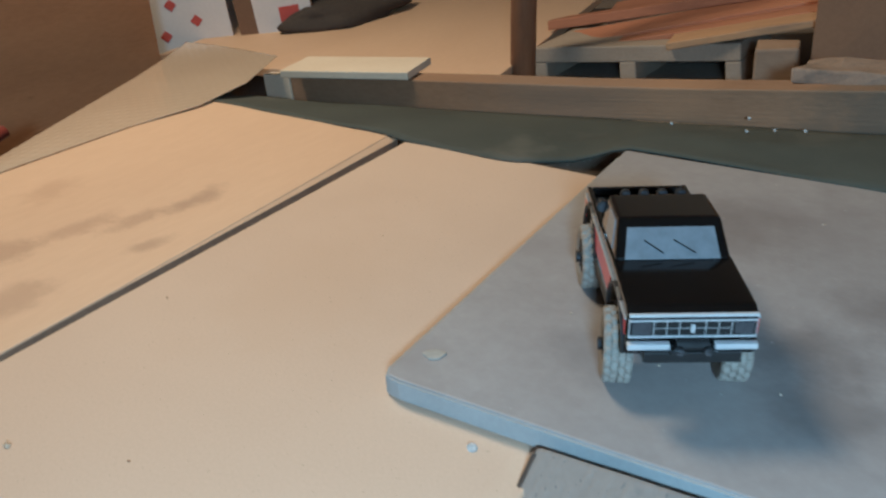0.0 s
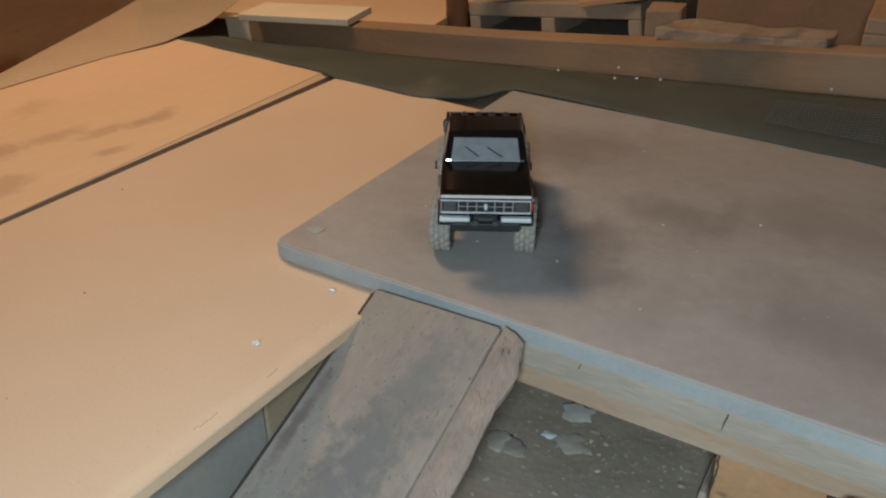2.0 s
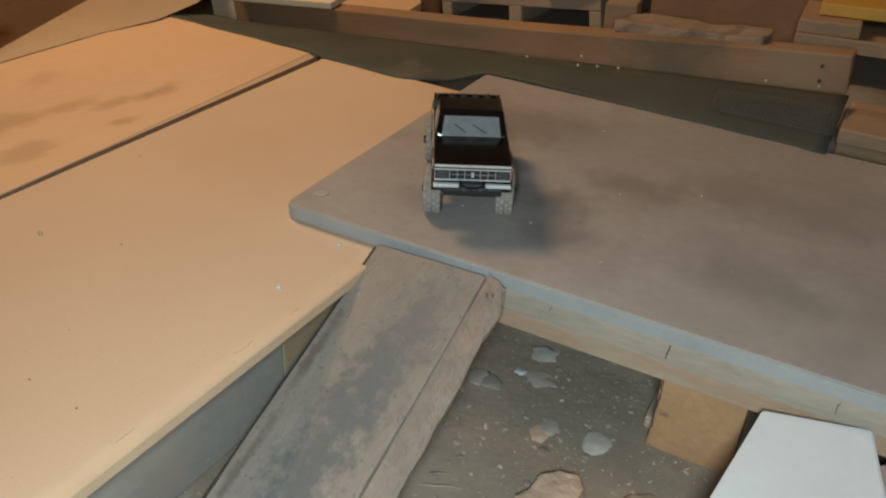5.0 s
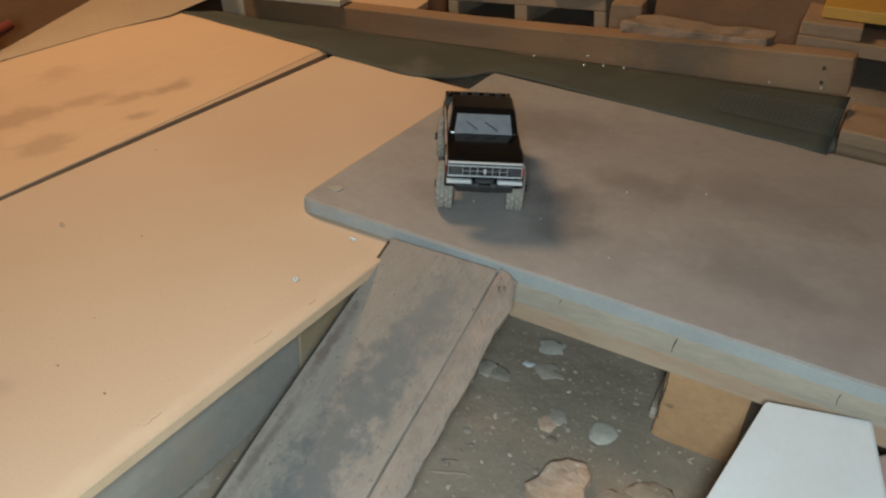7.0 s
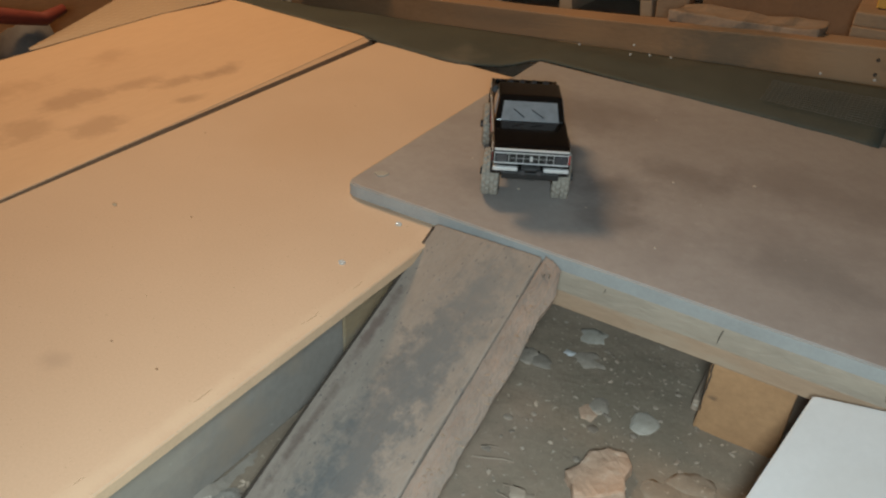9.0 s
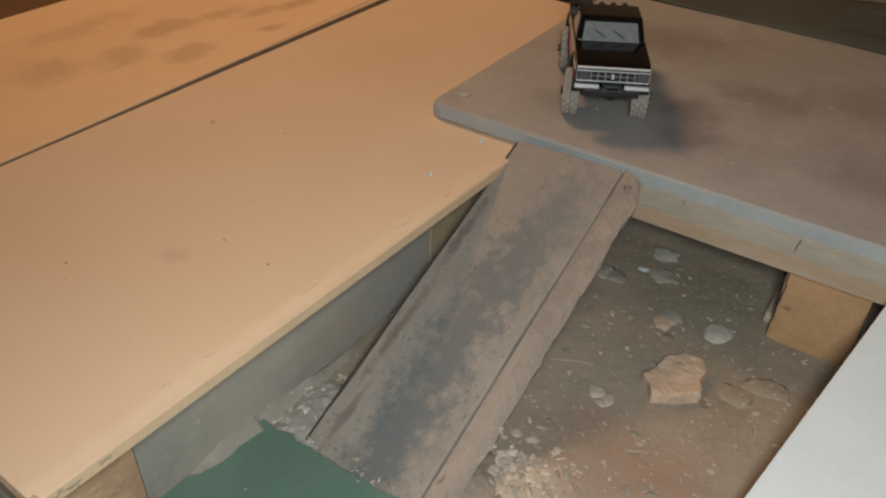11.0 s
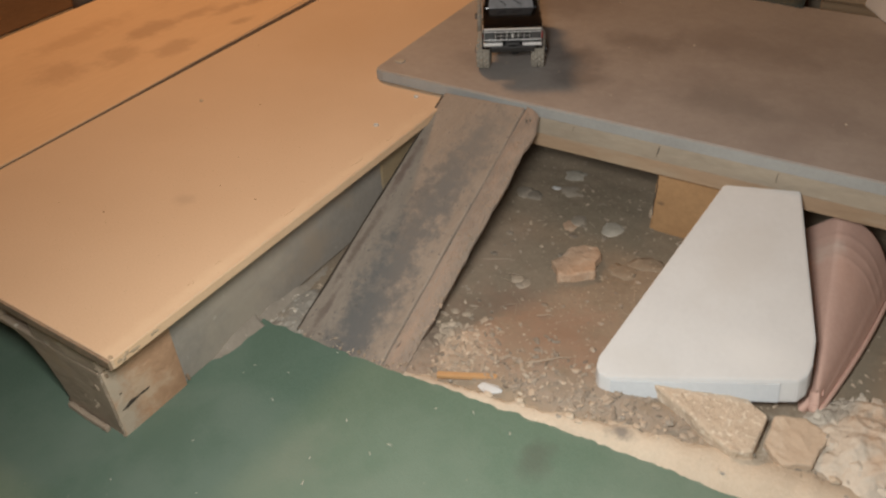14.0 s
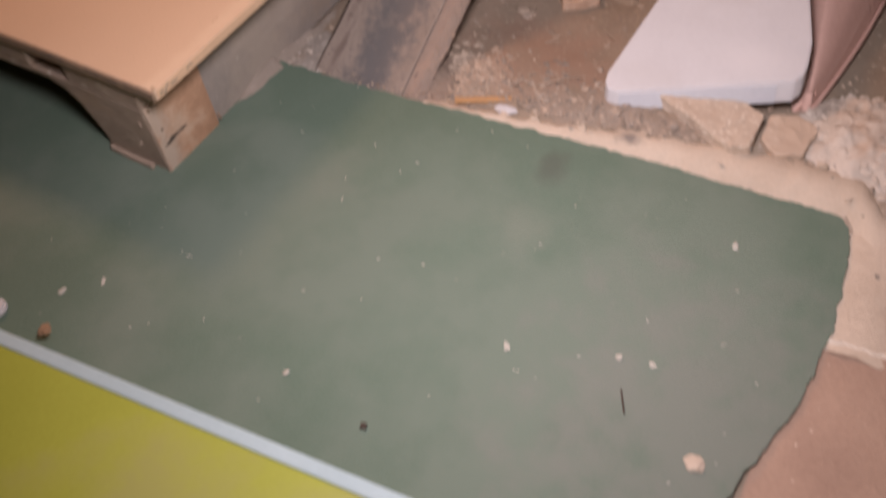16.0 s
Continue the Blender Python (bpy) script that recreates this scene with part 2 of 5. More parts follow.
SAND = material("sandy_mortar", (0.62, 0.52, 0.405), (0.47, 0.38, 0.285), 14, 0.95, 0.8, 260, spots=(0.24, 0.205, 0.17), spot_scale=75, spot_at=0.715, relief=0.003, patch_scale=60, patches=((0.385, 0.137, 0.016, 0.010, (0.20, 0.175, 0.15), 0.9), (0.16, 0.105, 0.06, 0.02, (0.40, 0.315, 0.24), 0.6)))
RUBBLE = material("pale_rubble", (0.60, 0.53, 0.445), (0.45, 0.385, 0.31), 24, 0.95, 0.8, 200, spots=(0.28, 0.24, 0.20), spot_scale=70, spot_at=0.70, relief=0.004, stain=(0.50, 0.375, 0.275), stain_scale=14, stain_at=0.56, island=0.12)
HIGHLIT_MORTAR = material("highlit_mortar", (0.72, 0.66, 0.56), (0.58, 0.50, 0.40), 20, 0.95, 0.6, 260, relief=0.002)
SMEAR = material("grey_mortar", (0.385, 0.350, 0.300), (0.25, 0.222, 0.188), 40, 0.95, 0.8, 240, spots=(0.50, 0.46, 0.40), spot_scale=130, spot_at=0.63, relief=0.003, stain=(0.275, 0.225, 0.175), stain_scale=34, stain_at=0.50)
GRAINY_STONE = material("grainy_sandstone", (0.64, 0.52, 0.40), (0.54, 0.425, 0.315), 60, 0.95, 1.0, 320, spots=(0.72, 0.62, 0.50), spot_scale=190, spot_at=0.58, relief=0.004)
RED_SAND = material("reddish_sand", (0.42, 0.285, 0.205), (0.30, 0.195, 0.14), 9, 0.95, 0.7, 200, spots=(0.55, 0.42, 0.32), spot_scale=90, spot_at=0.70, relief=0.003)
BANK_DIRT = material("loose_reddish_dirt", (0.300, 0.228, 0.172), (0.205, 0.155, 0.116), 20, 0.95, 0.8, 170, spots=(0.42, 0.34, 0.27), spot_scale=150, spot_at=0.67, relief=0.003, stain=(0.29, 0.208, 0.152), stain_scale=16, stain_at=0.52)
DUST = material("brown_grey_dust", (0.325, 0.282, 0.232), (0.235, 0.198, 0.158), 26, 0.95, 0.6, 200, spots=(0.44, 0.39, 0.32), spot_scale=150, spot_at=0.68, relief=0.002)
TAN_BLOCK = material("olive_tan_block", (0.43, 0.325, 0.195), (0.30, 0.222, 0.130), 14, 0.85, 0.5, 150, stretch=(1, 0.6, 1.4), stain=(0.34, 0.285, 0.205), stain_scale=12, stain_at=0.55, relief=0.0015)
# DARK_EDGE carries the shade of the gap between the two boards in its colour
DARK_EDGE = material("shaded_gap_edge", (0.29, 0.193, 0.117), (0.18, 0.12, 0.073), 30, 0.9, 0.4, 240, relief=0.001)
PALE_STONE = material("pale_grey_stone", (0.46, 0.42, 0.355), (0.35, 0.315, 0.26), 60, 0.9, 0.6, 260, relief=0.0015)
STONE = material("pale_stone", (0.345, 0.295, 0.238), (0.245, 0.207, 0.165), 40, 0.9, 0.6, 260, relief=0.0015, vary=0.2)
GRAVEL = material("warm_gravel", (0.355, 0.292, 0.228), (0.255, 0.205, 0.158), 26, 0.9, 0.5, 180, relief=0.002, island=0.35)
ORANGE_STONE = material("orange_sandstone", (0.53, 0.365, 0.255), (0.42, 0.28, 0.188), 40, 0.9, 0.6, 160, relief=0.002, stain=(0.55, 0.425, 0.32), stain_scale=40, stain_at=0.54)
CONCRETE = material("concrete_block_grey", (0.43, 0.335, 0.235), (0.29, 0.22, 0.150), 10, 0.9, 0.6, 220, relief=0.002, stain=(0.30, 0.205, 0.13), stain_scale=9, stain_at=0.56)
TERRACOTTA = material("dusty_terracotta", (0.64, 0.425, 0.35), (0.54, 0.335, 0.27), 7, 0.9, 0.25, 180, stain=(0.60, 0.47, 0.40), stain_scale=7, stain_at=0.55, relief=0.0008)
GREEN_MESH = material("dark_green_mesh", (0.078, 0.080, 0.060), (0.045, 0.047, 0.036), 9, 0.8, 0.6, 340, stain=(0.105, 0.098, 0.074), stain_scale=6, stain_at=0.58, relief=0.0015)
SHEET = material("dimpled_plastic", (0.60, 0.48, 0.34), (0.52, 0.405, 0.28), 7, 0.16, 0.1, 160, relief=0.0004)
DIMPLED = material("dimpled_film", (0.60, 0.455, 0.305), (0.54, 0.40, 0.262), 7, 0.14, 0.05, 160, relief=0.0003, coat=0.8)
TAN_WOOD = material("tan_wood", (0.43, 0.285, 0.170), (0.30, 0.192, 0.110), 9, 0.8, 0.5, 140, stretch=(0.4, 1.5, 1.5), stain=(0.27, 0.175, 0.105), stain_scale=7, stain_at=0.57, relief=0.0015, vary=0.15)
DECK_GREY = material("grey_brown_deck_edge", (0.45, 0.372, 0.285), (0.315, 0.258, 0.195), 12, 0.85, 0.8, 120, stretch=(0.4, 1.4, 1.4), stain=(0.43, 0.335, 0.235), stain_scale=8, stain_at=0.55, relief=0.003, spots=(0.50, 0.445, 0.365), spot_scale=44, spot_at=0.74)
TAN_STONE = material("pale_tan_stone", (0.53, 0.415, 0.310), (0.44, 0.335, 0.245), 26, 0.95, 0.7, 200, relief=0.003, stain=(0.57, 0.47, 0.365), stain_scale=18, stain_at=0.54)
PALE_BOARD = material("pale_board", (0.76, 0.63, 0.45), (0.64, 0.51, 0.35), 7, 0.7, 0.2, 160, relief=0.0008)
CARDBOARD = material("brown_cardboard", (0.225, 0.13, 0.068), (0.165, 0.092, 0.047), 8, 0.8, 0.15, 160, relief=0.0005)
WHITE_CARD = material("white_cardboard", (0.74, 0.70, 0.66), (0.64, 0.60, 0.56), 8, 0.7, 0.1, 160, relief=0.0004)
RED_PRINT = material("red_print", (0.50, 0.085, 0.055), (0.42, 0.065, 0.045), 20, 0.6, 0, 200)
YELLOW = material("yellow_board", (0.70, 0.40, 0.06), (0.58, 0.31, 0.04), 6, 0.55, 0.15, 160, relief=0.0006)
WALL = material("plastered_wall", (0.55, 0.50, 0.43), (0.42, 0.37, 0.31), 3, 0.9, 0.4, 60, stain=(0.34, 0.29, 0.23), stain_scale=1.6, stain_at=0.56, relief=0.003)
EDGE_PALE = material("pale_sawn_edge", (0.70, 0.485, 0.305), (0.59, 0.40, 0.245), 24, 0.9, 0.4, 300, relief=0.001)
DUSTY_EDGE = material("dirty_board_edge", (0.36, 0.255, 0.170), (0.22, 0.152, 0.100), 20, 0.9, 0.5, 240, stain=(0.19, 0.142, 0.10), stain_scale=24, stain_at=0.52, relief=0.0015)
DARK = material("dark_cloth", (0.075, 0.055, 0.04), (0.04, 0.03, 0.022), 9, 0.9, 0.4, 120, relief=0.002)
MESH_WIRE = material("mesh_wire", (0.135, 0.130, 0.108), (0.085, 0.082, 0.066), 30, 0.6, 0, 200)
RED_DARK = material("dark_red_plastic", (0.23, 0.045, 0.025), (0.16, 0.03, 0.018), 20, 0.5, 0.1, 200, relief=0.0005)
DARK_GREY = material("grey_bag_cloth", (0.19, 0.165, 0.14), (0.12, 0.10, 0.085), 12, 0.85, 0.4, 120, relief=0.002)
SCREW = material("worn_screw_steel", (0.78, 0.75, 0.70), (0.46, 0.44, 0.41), 300, 0.25, 0.2, 900, metal=0.2, relief=0.0003)
STEEL = material("bright_steel", (0.52, 0.50, 0.47), (0.38, 0.36, 0.34), 40, 0.45, 0.1, 400, metal=1.0, relief=0.0002)
POST_WOOD = material("brown_post_wood", (0.30, 0.15, 0.07), (0.18, 0.085, 0.04), 10, 0.6, 0.3, 120, stretch=(2, 2, 0.25), relief=0.001)
SHAVING = material("wood_shavings", (0.455, 0.365, 0.28), (0.345, 0.27, 0.20), 30, 0.9, 0.3, 200, relief=0.001, island=0.25)
PALE_CHIP = material("pale_chip", (0.50, 0.49, 0.42), (0.38, 0.37, 0.31), 30, 0.9, 0.3, 200, relief=0.001)
BLACK_PAINT = material("gloss_black_paint", (0.006, 0.0055, 0.0055), (0.004, 0.0037, 0.0037), 9, 0.16, 0, 200, coat=0.5)
RED_PAINT = material("gloss_red_paint", (0.60, 0.03, 0.02), (0.52, 0.025, 0.018), 9, 0.3, 0, 200, coat=0.4)
CHROME = material("chrome", (0.80, 0.79, 0.78), (0.7, 0.69, 0.68), 20, 0.30, 0, 200, metal=0.35)
SILVER = material("silver_trim", (0.62, 0.62, 0.62), (0.5, 0.5, 0.5), 30, 0.4, 0, 200, metal=0.6)
GLAZING = material("smoky_window", (0.255, 0.262, 0.275), (0.165, 0.168, 0.175), 45, 0.34, 0, 120, coat=0.12)
TYRE = material("dusty_rubber", (0.335, 0.305, 0.255), (0.235, 0.208, 0.172), 60, 0.9, 0.3, 300, relief=0.0006)
RIM = material("black_rim", (0.018, 0.018, 0.02), (0.010, 0.010, 0.011), 60, 0.4, 0, 300)
BLACK_PLASTIC = material("black_plastic", (0.022, 0.021, 0.021), (0.013, 0.012, 0.012), 40, 0.45, 0.1, 300, relief=0.0003)
LENS = material("lamp_lens", (0.075, 0.075, 0.08), (0.045, 0.045, 0.05), 60, 0.1, 0, 300, coat=0.5)

# ---- building helpers ----


def mesh_of(bm, name, mat, smooth=False):
    me = bpy.data.meshes.new(name)
    bmesh.ops.recalc_face_normals(bm, faces=bm.faces)
    if smooth:
        for f in bm.faces:
            f.smooth = True
    bm.to_mesh(me)
    bm.free()
    for m in (mat if isinstance(mat, (list, tuple)) else (mat,)):
        me.materials.append(m)
    return me


def part(name, bm, mat, parent, label="", smooth=False):
    ob = new(name, mesh_of(bm, name, mat, smooth))
    ob.parent = parent
    if label:
        tagged(ob, label)
    return ob


def thing(name, label, category, m=None, group="", kind=""):
    ob = new(name)
    ob.empty_display_size = 0.02
    if m is not None:
        ob.matrix_world = m
    return tagged(ob, label, category, group, kind)


def solid(name, bm, mat, label, category, m=None, group="", kind="", smooth=False):
    ob = new(name, mesh_of(bm, name, mat, smooth))
    if m is not None:
        ob.matrix_world = m
    return tagged(ob, label, category, group, kind)


def box(x0, x1, y0, y1, z0, z1, bevel=0.0, bm=None, m=None, cuts=0, rough=0.0, seed=0, segments=2):
    """A bevelled box; cuts and rough make its faces uneven."""
    b = bmesh.new()
    v = [b.verts.new(p) for p in ((x0, y0, z0), (x1, y0, z0), (x1, y1, z0), (x0, y1, z0), (x0, y0, z1), (x1, y0, z1), (x1, y1, z1), (x0, y1, z1))]
    for f in ((0, 3, 2, 1), (4, 5, 6, 7), (0, 1, 5, 4), (1, 2, 6, 5), (2, 3, 7, 6), (3, 0, 4, 7)):
        b.faces.new([v[i] for i in f])
    if bevel:
        bmesh.ops.bevel(b, geom=list(b.edges), offset=bevel, segments=segments, affect="EDGES", profile=0.6)
    if cuts:
        bmesh.ops.subdivide_edges(b, edges=[e for e in b.edges if e.calc_length() > 4 * max(bevel, 0.002)], cuts=cuts, use_grid_fill=True)
    if rough:
        for q in b.verts:
            q.co += Vector(noise.noise_vector(q.co * 22 + Vector((seed, seed * 2.3, 0)))) * rough
    if m is not None:
        bmesh.ops.transform(b, matrix=m, verts=b.verts)
    if bm is None:
        return b
    joined(bm, b)
    return bm


def joined(bm, other):
    me = bpy.data.meshes.new("joining")
    other.to_mesh(me)
    other.free()
    bm.from_mesh(me)
    bpy.data.meshes.remove(me)


def hexa(bottom, top, bevel=0.0, cuts=0, rough=0.0, seed=0, segments=2):
    """A six-sided block from four bottom and four top corners, in the same order."""
    b = bmesh.new()
    v = [b.verts.new(p) for p in (*bottom, *top)]
    for f in ((0, 3, 2, 1), (4, 5, 6, 7), (0, 1, 5, 4), (1, 2, 6, 5), (2, 3, 7, 6), (3, 0, 4, 7)):
        b.faces.new([v[i] for i in f])
    if bevel:
        bmesh.ops.bevel(b, geom=list(b.edges), offset=bevel, segments=segments, affect="EDGES", profile=0.6)
    if cuts:
        bmesh.ops.subdivide_edges(b, edges=[e for e in b.edges if e.calc_length() > 4 * max(bevel, 0.002)], cuts=cuts, use_grid_fill=True)
    if rough:
        for q in b.verts:
            q.co += Vector(noise.noise_vector(q.co * 22 + Vector((seed, seed * 2.3, 0)))) * rough
    return b


def slab(outline, z0, z1, bevel=0.0):
    """A flat plate from an outline in plan."""
    b = bmesh.new()
    low = [b.verts.new((x, y, z0)) for x, y in outline]
    f = b.faces.new(low)
    up = bmesh.ops.extrude_face_region(b, geom=[f])
    bmesh.ops.translate(b, verts=[q for q in up["geom"] if isinstance(q, bmesh.types.BMVert)], vec=(0, 0, z1 - z0))
    if bevel:
        bmesh.ops.bevel(b, geom=list(b.edges), offset=bevel, segments=2, affect="EDGES", profile=0.6)
    return b


def profile(points, y0, y1, bevel=0.0):
    """A plate from an outline in the x-z plane, between y0 and y1."""
    b = bmesh.new()
    f = b.faces.new([b.verts.new((x, y0, z)) for x, z in points])
    up = bmesh.ops.extrude_face_region(b, geom=[f])
    bmesh.ops.translate(b, verts=[q for q in up["geom"] if isinstance(q, bmesh.types.BMVert)], vec=(0, y1 - y0, 0))
    if bevel:
        bmesh.ops.bevel(b, geom=list(b.edges), offset=bevel, segments=2, affect="EDGES", profile=0.6)
    bmesh.ops.triangulate(b, faces=[g for g in b.faces if len(g.verts) > 4])
    return b


def tube(points, radius, sides=8, bm=None):
    """A round bar along a line of points."""
    b = bm or bmesh.new()
    pts = [Vector(p) for p in points]
    rings = []
    for i, p in enumerate(pts):
        d = (pts[min(i + 1, len(pts) - 1)] - pts[max(i - 1, 0)]).normalized()
        s = d.orthogonal().normalized() if i == 0 else (side - d * side.dot(d)).normalized()
        side, w = s, d.cross(s)
        r = radius[i] if isinstance(radius, (list, tuple)) else radius
        rings.append([b.verts.new(p + (s * math.cos(a) + w * math.sin(a)) * r) for a in (2 * math.pi * k / sides for k in range(sides))])
    for r0, r1 in zip(rings, rings[1:]):
        for k in range(sides):
            b.faces.new((r0[k], r0[(k + 1) % sides], r1[(k + 1) % sides], r1[k]))
    b.faces.new(rings[0][::-1])
    b.faces.new(rings[-1])
    return b


def rock(size, seed, detail=2, lump=0.35):
    b = bmesh.new()
    bmesh.ops.create_icosphere(b, subdivisions=detail, radius=1)
    for v in b.verts:
        k = 1 + lump * noise.noise(v.co * 1.4 + Vector((seed * 3.7, seed, 0))) + 0.14 * noise.noise(v.co * 4 + Vector((0, seed * 1.9, 4)))
        v.co = Vector((v.co.x * size[0], v.co.y * size[1], v.co.z * size[2])) * k
    return b


def disc(radius, half, sides=24, axis="Y", bevel=0.0):
    b = bmesh.new()
    bmesh.ops.create_cone(b, cap_ends=True, segments=sides, radius1=radius, radius2=radius, depth=2 * half)
    if axis == "Y":
        bmesh.ops.rotate(b, matrix=Matrix.Rotation(radians(90), 3, "X"), verts=b.verts)
    elif axis == "X":
        bmesh.ops.rotate(b, matrix=Matrix.Rotation(radians(90), 3, "Y"), verts=b.verts)
    if bevel:
        bmesh.ops.bevel(b, geom=[e for e in b.edges if len(e.link_faces) == 2 and any(len(f.verts) > 4 for f in e.link_faces)], offset=bevel, segments=2, affect="EDGES")
    return b


def moved(b, x, y, z):
    bmesh.ops.translate(b, verts=b.verts, vec=(x, y, z))
    return b

def shard(s, seed):
    """A small flat, angular chip."""
    q = random.Random(seed)
    b = rock((s * q.uniform(0.9, 1.9), s * q.uniform(0.6, 1.1), s * q.uniform(0.25, 0.55)), seed, 1, 0.9)
    bmesh.ops.rotate(b, matrix=Matrix.Rotation(q.uniform(0, 6.28), 3, "Z") @ Matrix.Rotation(q.uniform(-0.4, 0.4), 3, "X"), verts=b.verts)
    return b


# ---- the ground and the room ----


def smooth(a, b, x):
    t = min(max((x - a) / (b - a), 0), 1)
    return t * t * (3 - 2 * t)


def ground_height(x, y):
    """The dirt is level in front and climbs to the right behind the low beam."""
    p = Vector((x, y, 0))
    rise = smooth(1.0, 1.25, y) * min(max(0.045 + 0.095 * (x + 0.9), 0.0), 0.16)
    lumps = 0.0028 * noise.noise(p * 11) + 0.0010 * noise.noise(p * 40) + 0.0008 * noise.noise(p * 130)
    bank = 0.014 * smooth(0.30, 0.16, y) * smooth(0.10, 0.16, y) * smooth(0.10, 0.2, x)
    free = 1 - smooth(0.14, 0.08, y) * (1 if -0.06 < x < 0.62 else smooth(0.70, 0.63, x) if x >= 0.62 else 1)
    return rise + (lumps + bank) * free - 0.004 + 0.002 * free


def spaced(stops):
    out = []
    for (a, b, step) in stops:
        k = max(int(round((b - a) / step)), 1)
        out += [a + (b - a) * i / k for i in range(k)]
    return out + [stops[-1][1]]


bm = bmesh.new()
xs = spaced(((-2.4, -1.2, 0.2), (-1.2, -0.1, 0.05), (-0.1, 0.9, 0.006), (0.9, 2.4, 0.15)))
ys = spaced(((-2.2, -0.6, 0.2), (-0.6, 0.06, 0.03), (0.06, 0.75, 0.006), (0.75, 1.5, 0.04), (1.5, 2.6, 0.1)))
grid = [[bm.verts.new((x, y, ground_height(x, y))) for x in xs] for y in ys]
for r0, r1 in zip(grid, grid[1:]):
    for i in range(len(xs) - 1):
        bm.faces.new((r0[i], r0[i + 1], r1[i + 1], r1[i]))
solid("ground", bm, DIRT, "packed brown dirt floor with gravel and dust", "ground", kind="structure", smooth=True)
# walls and ceiling, mostly out of view, added to close off outside light
for name, b in (("wall_north", box(-2.4, 2.4, 2.5, 2.6, -0.1, 2.3)), ("wall_south", box(-2.4, 2.4, -2.2, -2.1, -0.1, 2.3)),
                ("wall_west", box(-2.4, -2.3, -2.1, 2.5, -0.1, 2.3)), ("wall_east", box(2.3, 2.4, -2.1, 2.5, -0.1, 2.3))):
    solid(name, b, WALL, "stained pale plaster wall, largely unseen, closing the room", "wall", kind="structure")
solid("ceiling", box(-2.4, 2.4, -2.2, 2.6, 2.3, 2.4), WALL, "plain pale ceiling, unseen, closing the room", "ceiling", kind="structure")

# carpet, with a cut back edge and a frayed right edge
edge = [(-0.9, 0.02), (-0.3, 0.06), (-0.058, 0.084), (0.04, 0.088), (0.136, 0.095), (0.22, 0.108), (0.313, 0.122), (0.38, 0.120), (0.444, 0.125), (0.53, 0.129), (0.610, 0.137),
        (0.627, 0.123), (0.637, 0.06), (0.641, -0.002), (0.634, -0.092), (0.612, -0.175), (0.59, -0.26), (0.57, -0.45), (0.55, -1.2), (-0.9, -1.2)]
fine = []
for (x0, y0), (x1, y1) in zip(edge, edge[1:] + edge[:1]):
    k = max(1, int(math.hypot(x1 - x0, y1 - y0) / 0.004)) if max(x0, x1) > -0.1 and max(y0, y1) > -0.5 else 1
    for i in range(k):
        x, y = x0 + (x1 - x0) * i / k, y0 + (y1 - y0) * i / k
        w = 0.0026 if k > 1 else 0
        p = Vector((x, y, 0))
        fine.append((x + w * (noise.noise(p * 60) + 0.7 * noise.noise(p * 240)), y + w * (noise.noise(p * 60 + Vector((0, 0, 7))) + 0.7 * noise.noise(p * 240 + Vector((0, 0, 3))))))
solid("carpet", slab(fine, 0.000, 0.0055), CARPET, "worn dark green carpet with dust and wood chips on it", "carpet")

# pale mortar lip behind the carpet
def lip(points, seed, under=lambda x, y: -0.001):
    b = bmesh.new()
    rows = []
    n = len(points)
    for i, (x, y, w, h) in enumerate(points):
        row = []
        for j in range(7):
            s = j / 6
            zz = h * math.sin(math.pi * min(max(s, 0.02), 0.98)) ** 0.6
            p = Vector((x + 0.003 * noise.noise(Vector((i * 0.9, j, seed))), y + w * s + 0.003 * noise.noise(Vector((i * 0.8, j, seed + 5))), zz + under(x, y + w * s) - 0.004 + 0.0016 * noise.noise(Vector((i * 0.7, j * 1.3, seed)))))
            row.append(b.verts.new(p))
        rows.append(row)
    for r0, r1 in zip(rows, rows[1:]):
        for j in range(6):
            b.faces.new((r0[j], r1[j], r1[j + 1], r0[j + 1]))
    return b


pts = []
for i in range(110):
    x = 0.118 + 0.652 * i / 109
    back = 0.098 + (x - 0.136) * 0.08 - 0.05 * smooth(0.618, 0.66, x)
    w = 0.021 + 0.043 * smooth(0.22, 0.60, x) + 0.004 * noise.noise(Vector((x * 30, 0, 0))) + 0.003 * noise.noise(Vector((x * 90, 0, 0)))
    pts.append((x, back - 0.005 + 0.003 * noise.noise(Vector((x * 45, 2, 0))), w, (0.0135 - 0.002 * smooth(0.25, 0.45, x)) * (0.35 + 0.65 * smooth(0.14, 0.24, x)) + 0.002 * noise.noise(Vector((x * 70, 5, 0)))))
mortar = thing("mortar_lip", "pale crumbling mortar lip along the carpet edge", "mortar")
part("lip_body", lip(pts, 2, lambda x, y: max(ground_height(x, y), -0.001)), SAND, mortar, smooth=True)
q = random.Random(31)
for i in range(26):
    x = q.uniform(0.19, 0.62)
    y = 0.108 + (x - 0.136) * 0.08 + (0.012 + 0.05 * smooth(0.22, 0.60, x)) * q.random()
    a = 0.0014 + 0.0030 * q.random() ** 2
    part("crumb", moved(rock((a * 1.3, a, a * 0.6), i + 700, 2, 0.5), x, y, max(ground_height(x, y), 0.0) + 0.0075), SAND if i % 3 else SMEAR, mortar)
pts = []
for i in range(34):
    k = i / 33
    pts.append((-0.145 + 0.165 * k, 0.0, 0.075 + 0.020 * noise.noise(Vector((k * 9, 3, 0))) + 0.01 * k, 0.011))
b = lip(pts, 6)
bmesh.ops.rotate(b, matrix=Matrix.Rotation(radians(-90), 3, "Z"), verts=b.verts)
mortar_side = thing("mortar_edge", "pale crumbling mortar beside the carpet", "mortar")
part("mortar_bed", moved(b, 0.624, -0.005, 0), SAND, mortar_side, smooth=True)
b = bmesh.new()
rows = []
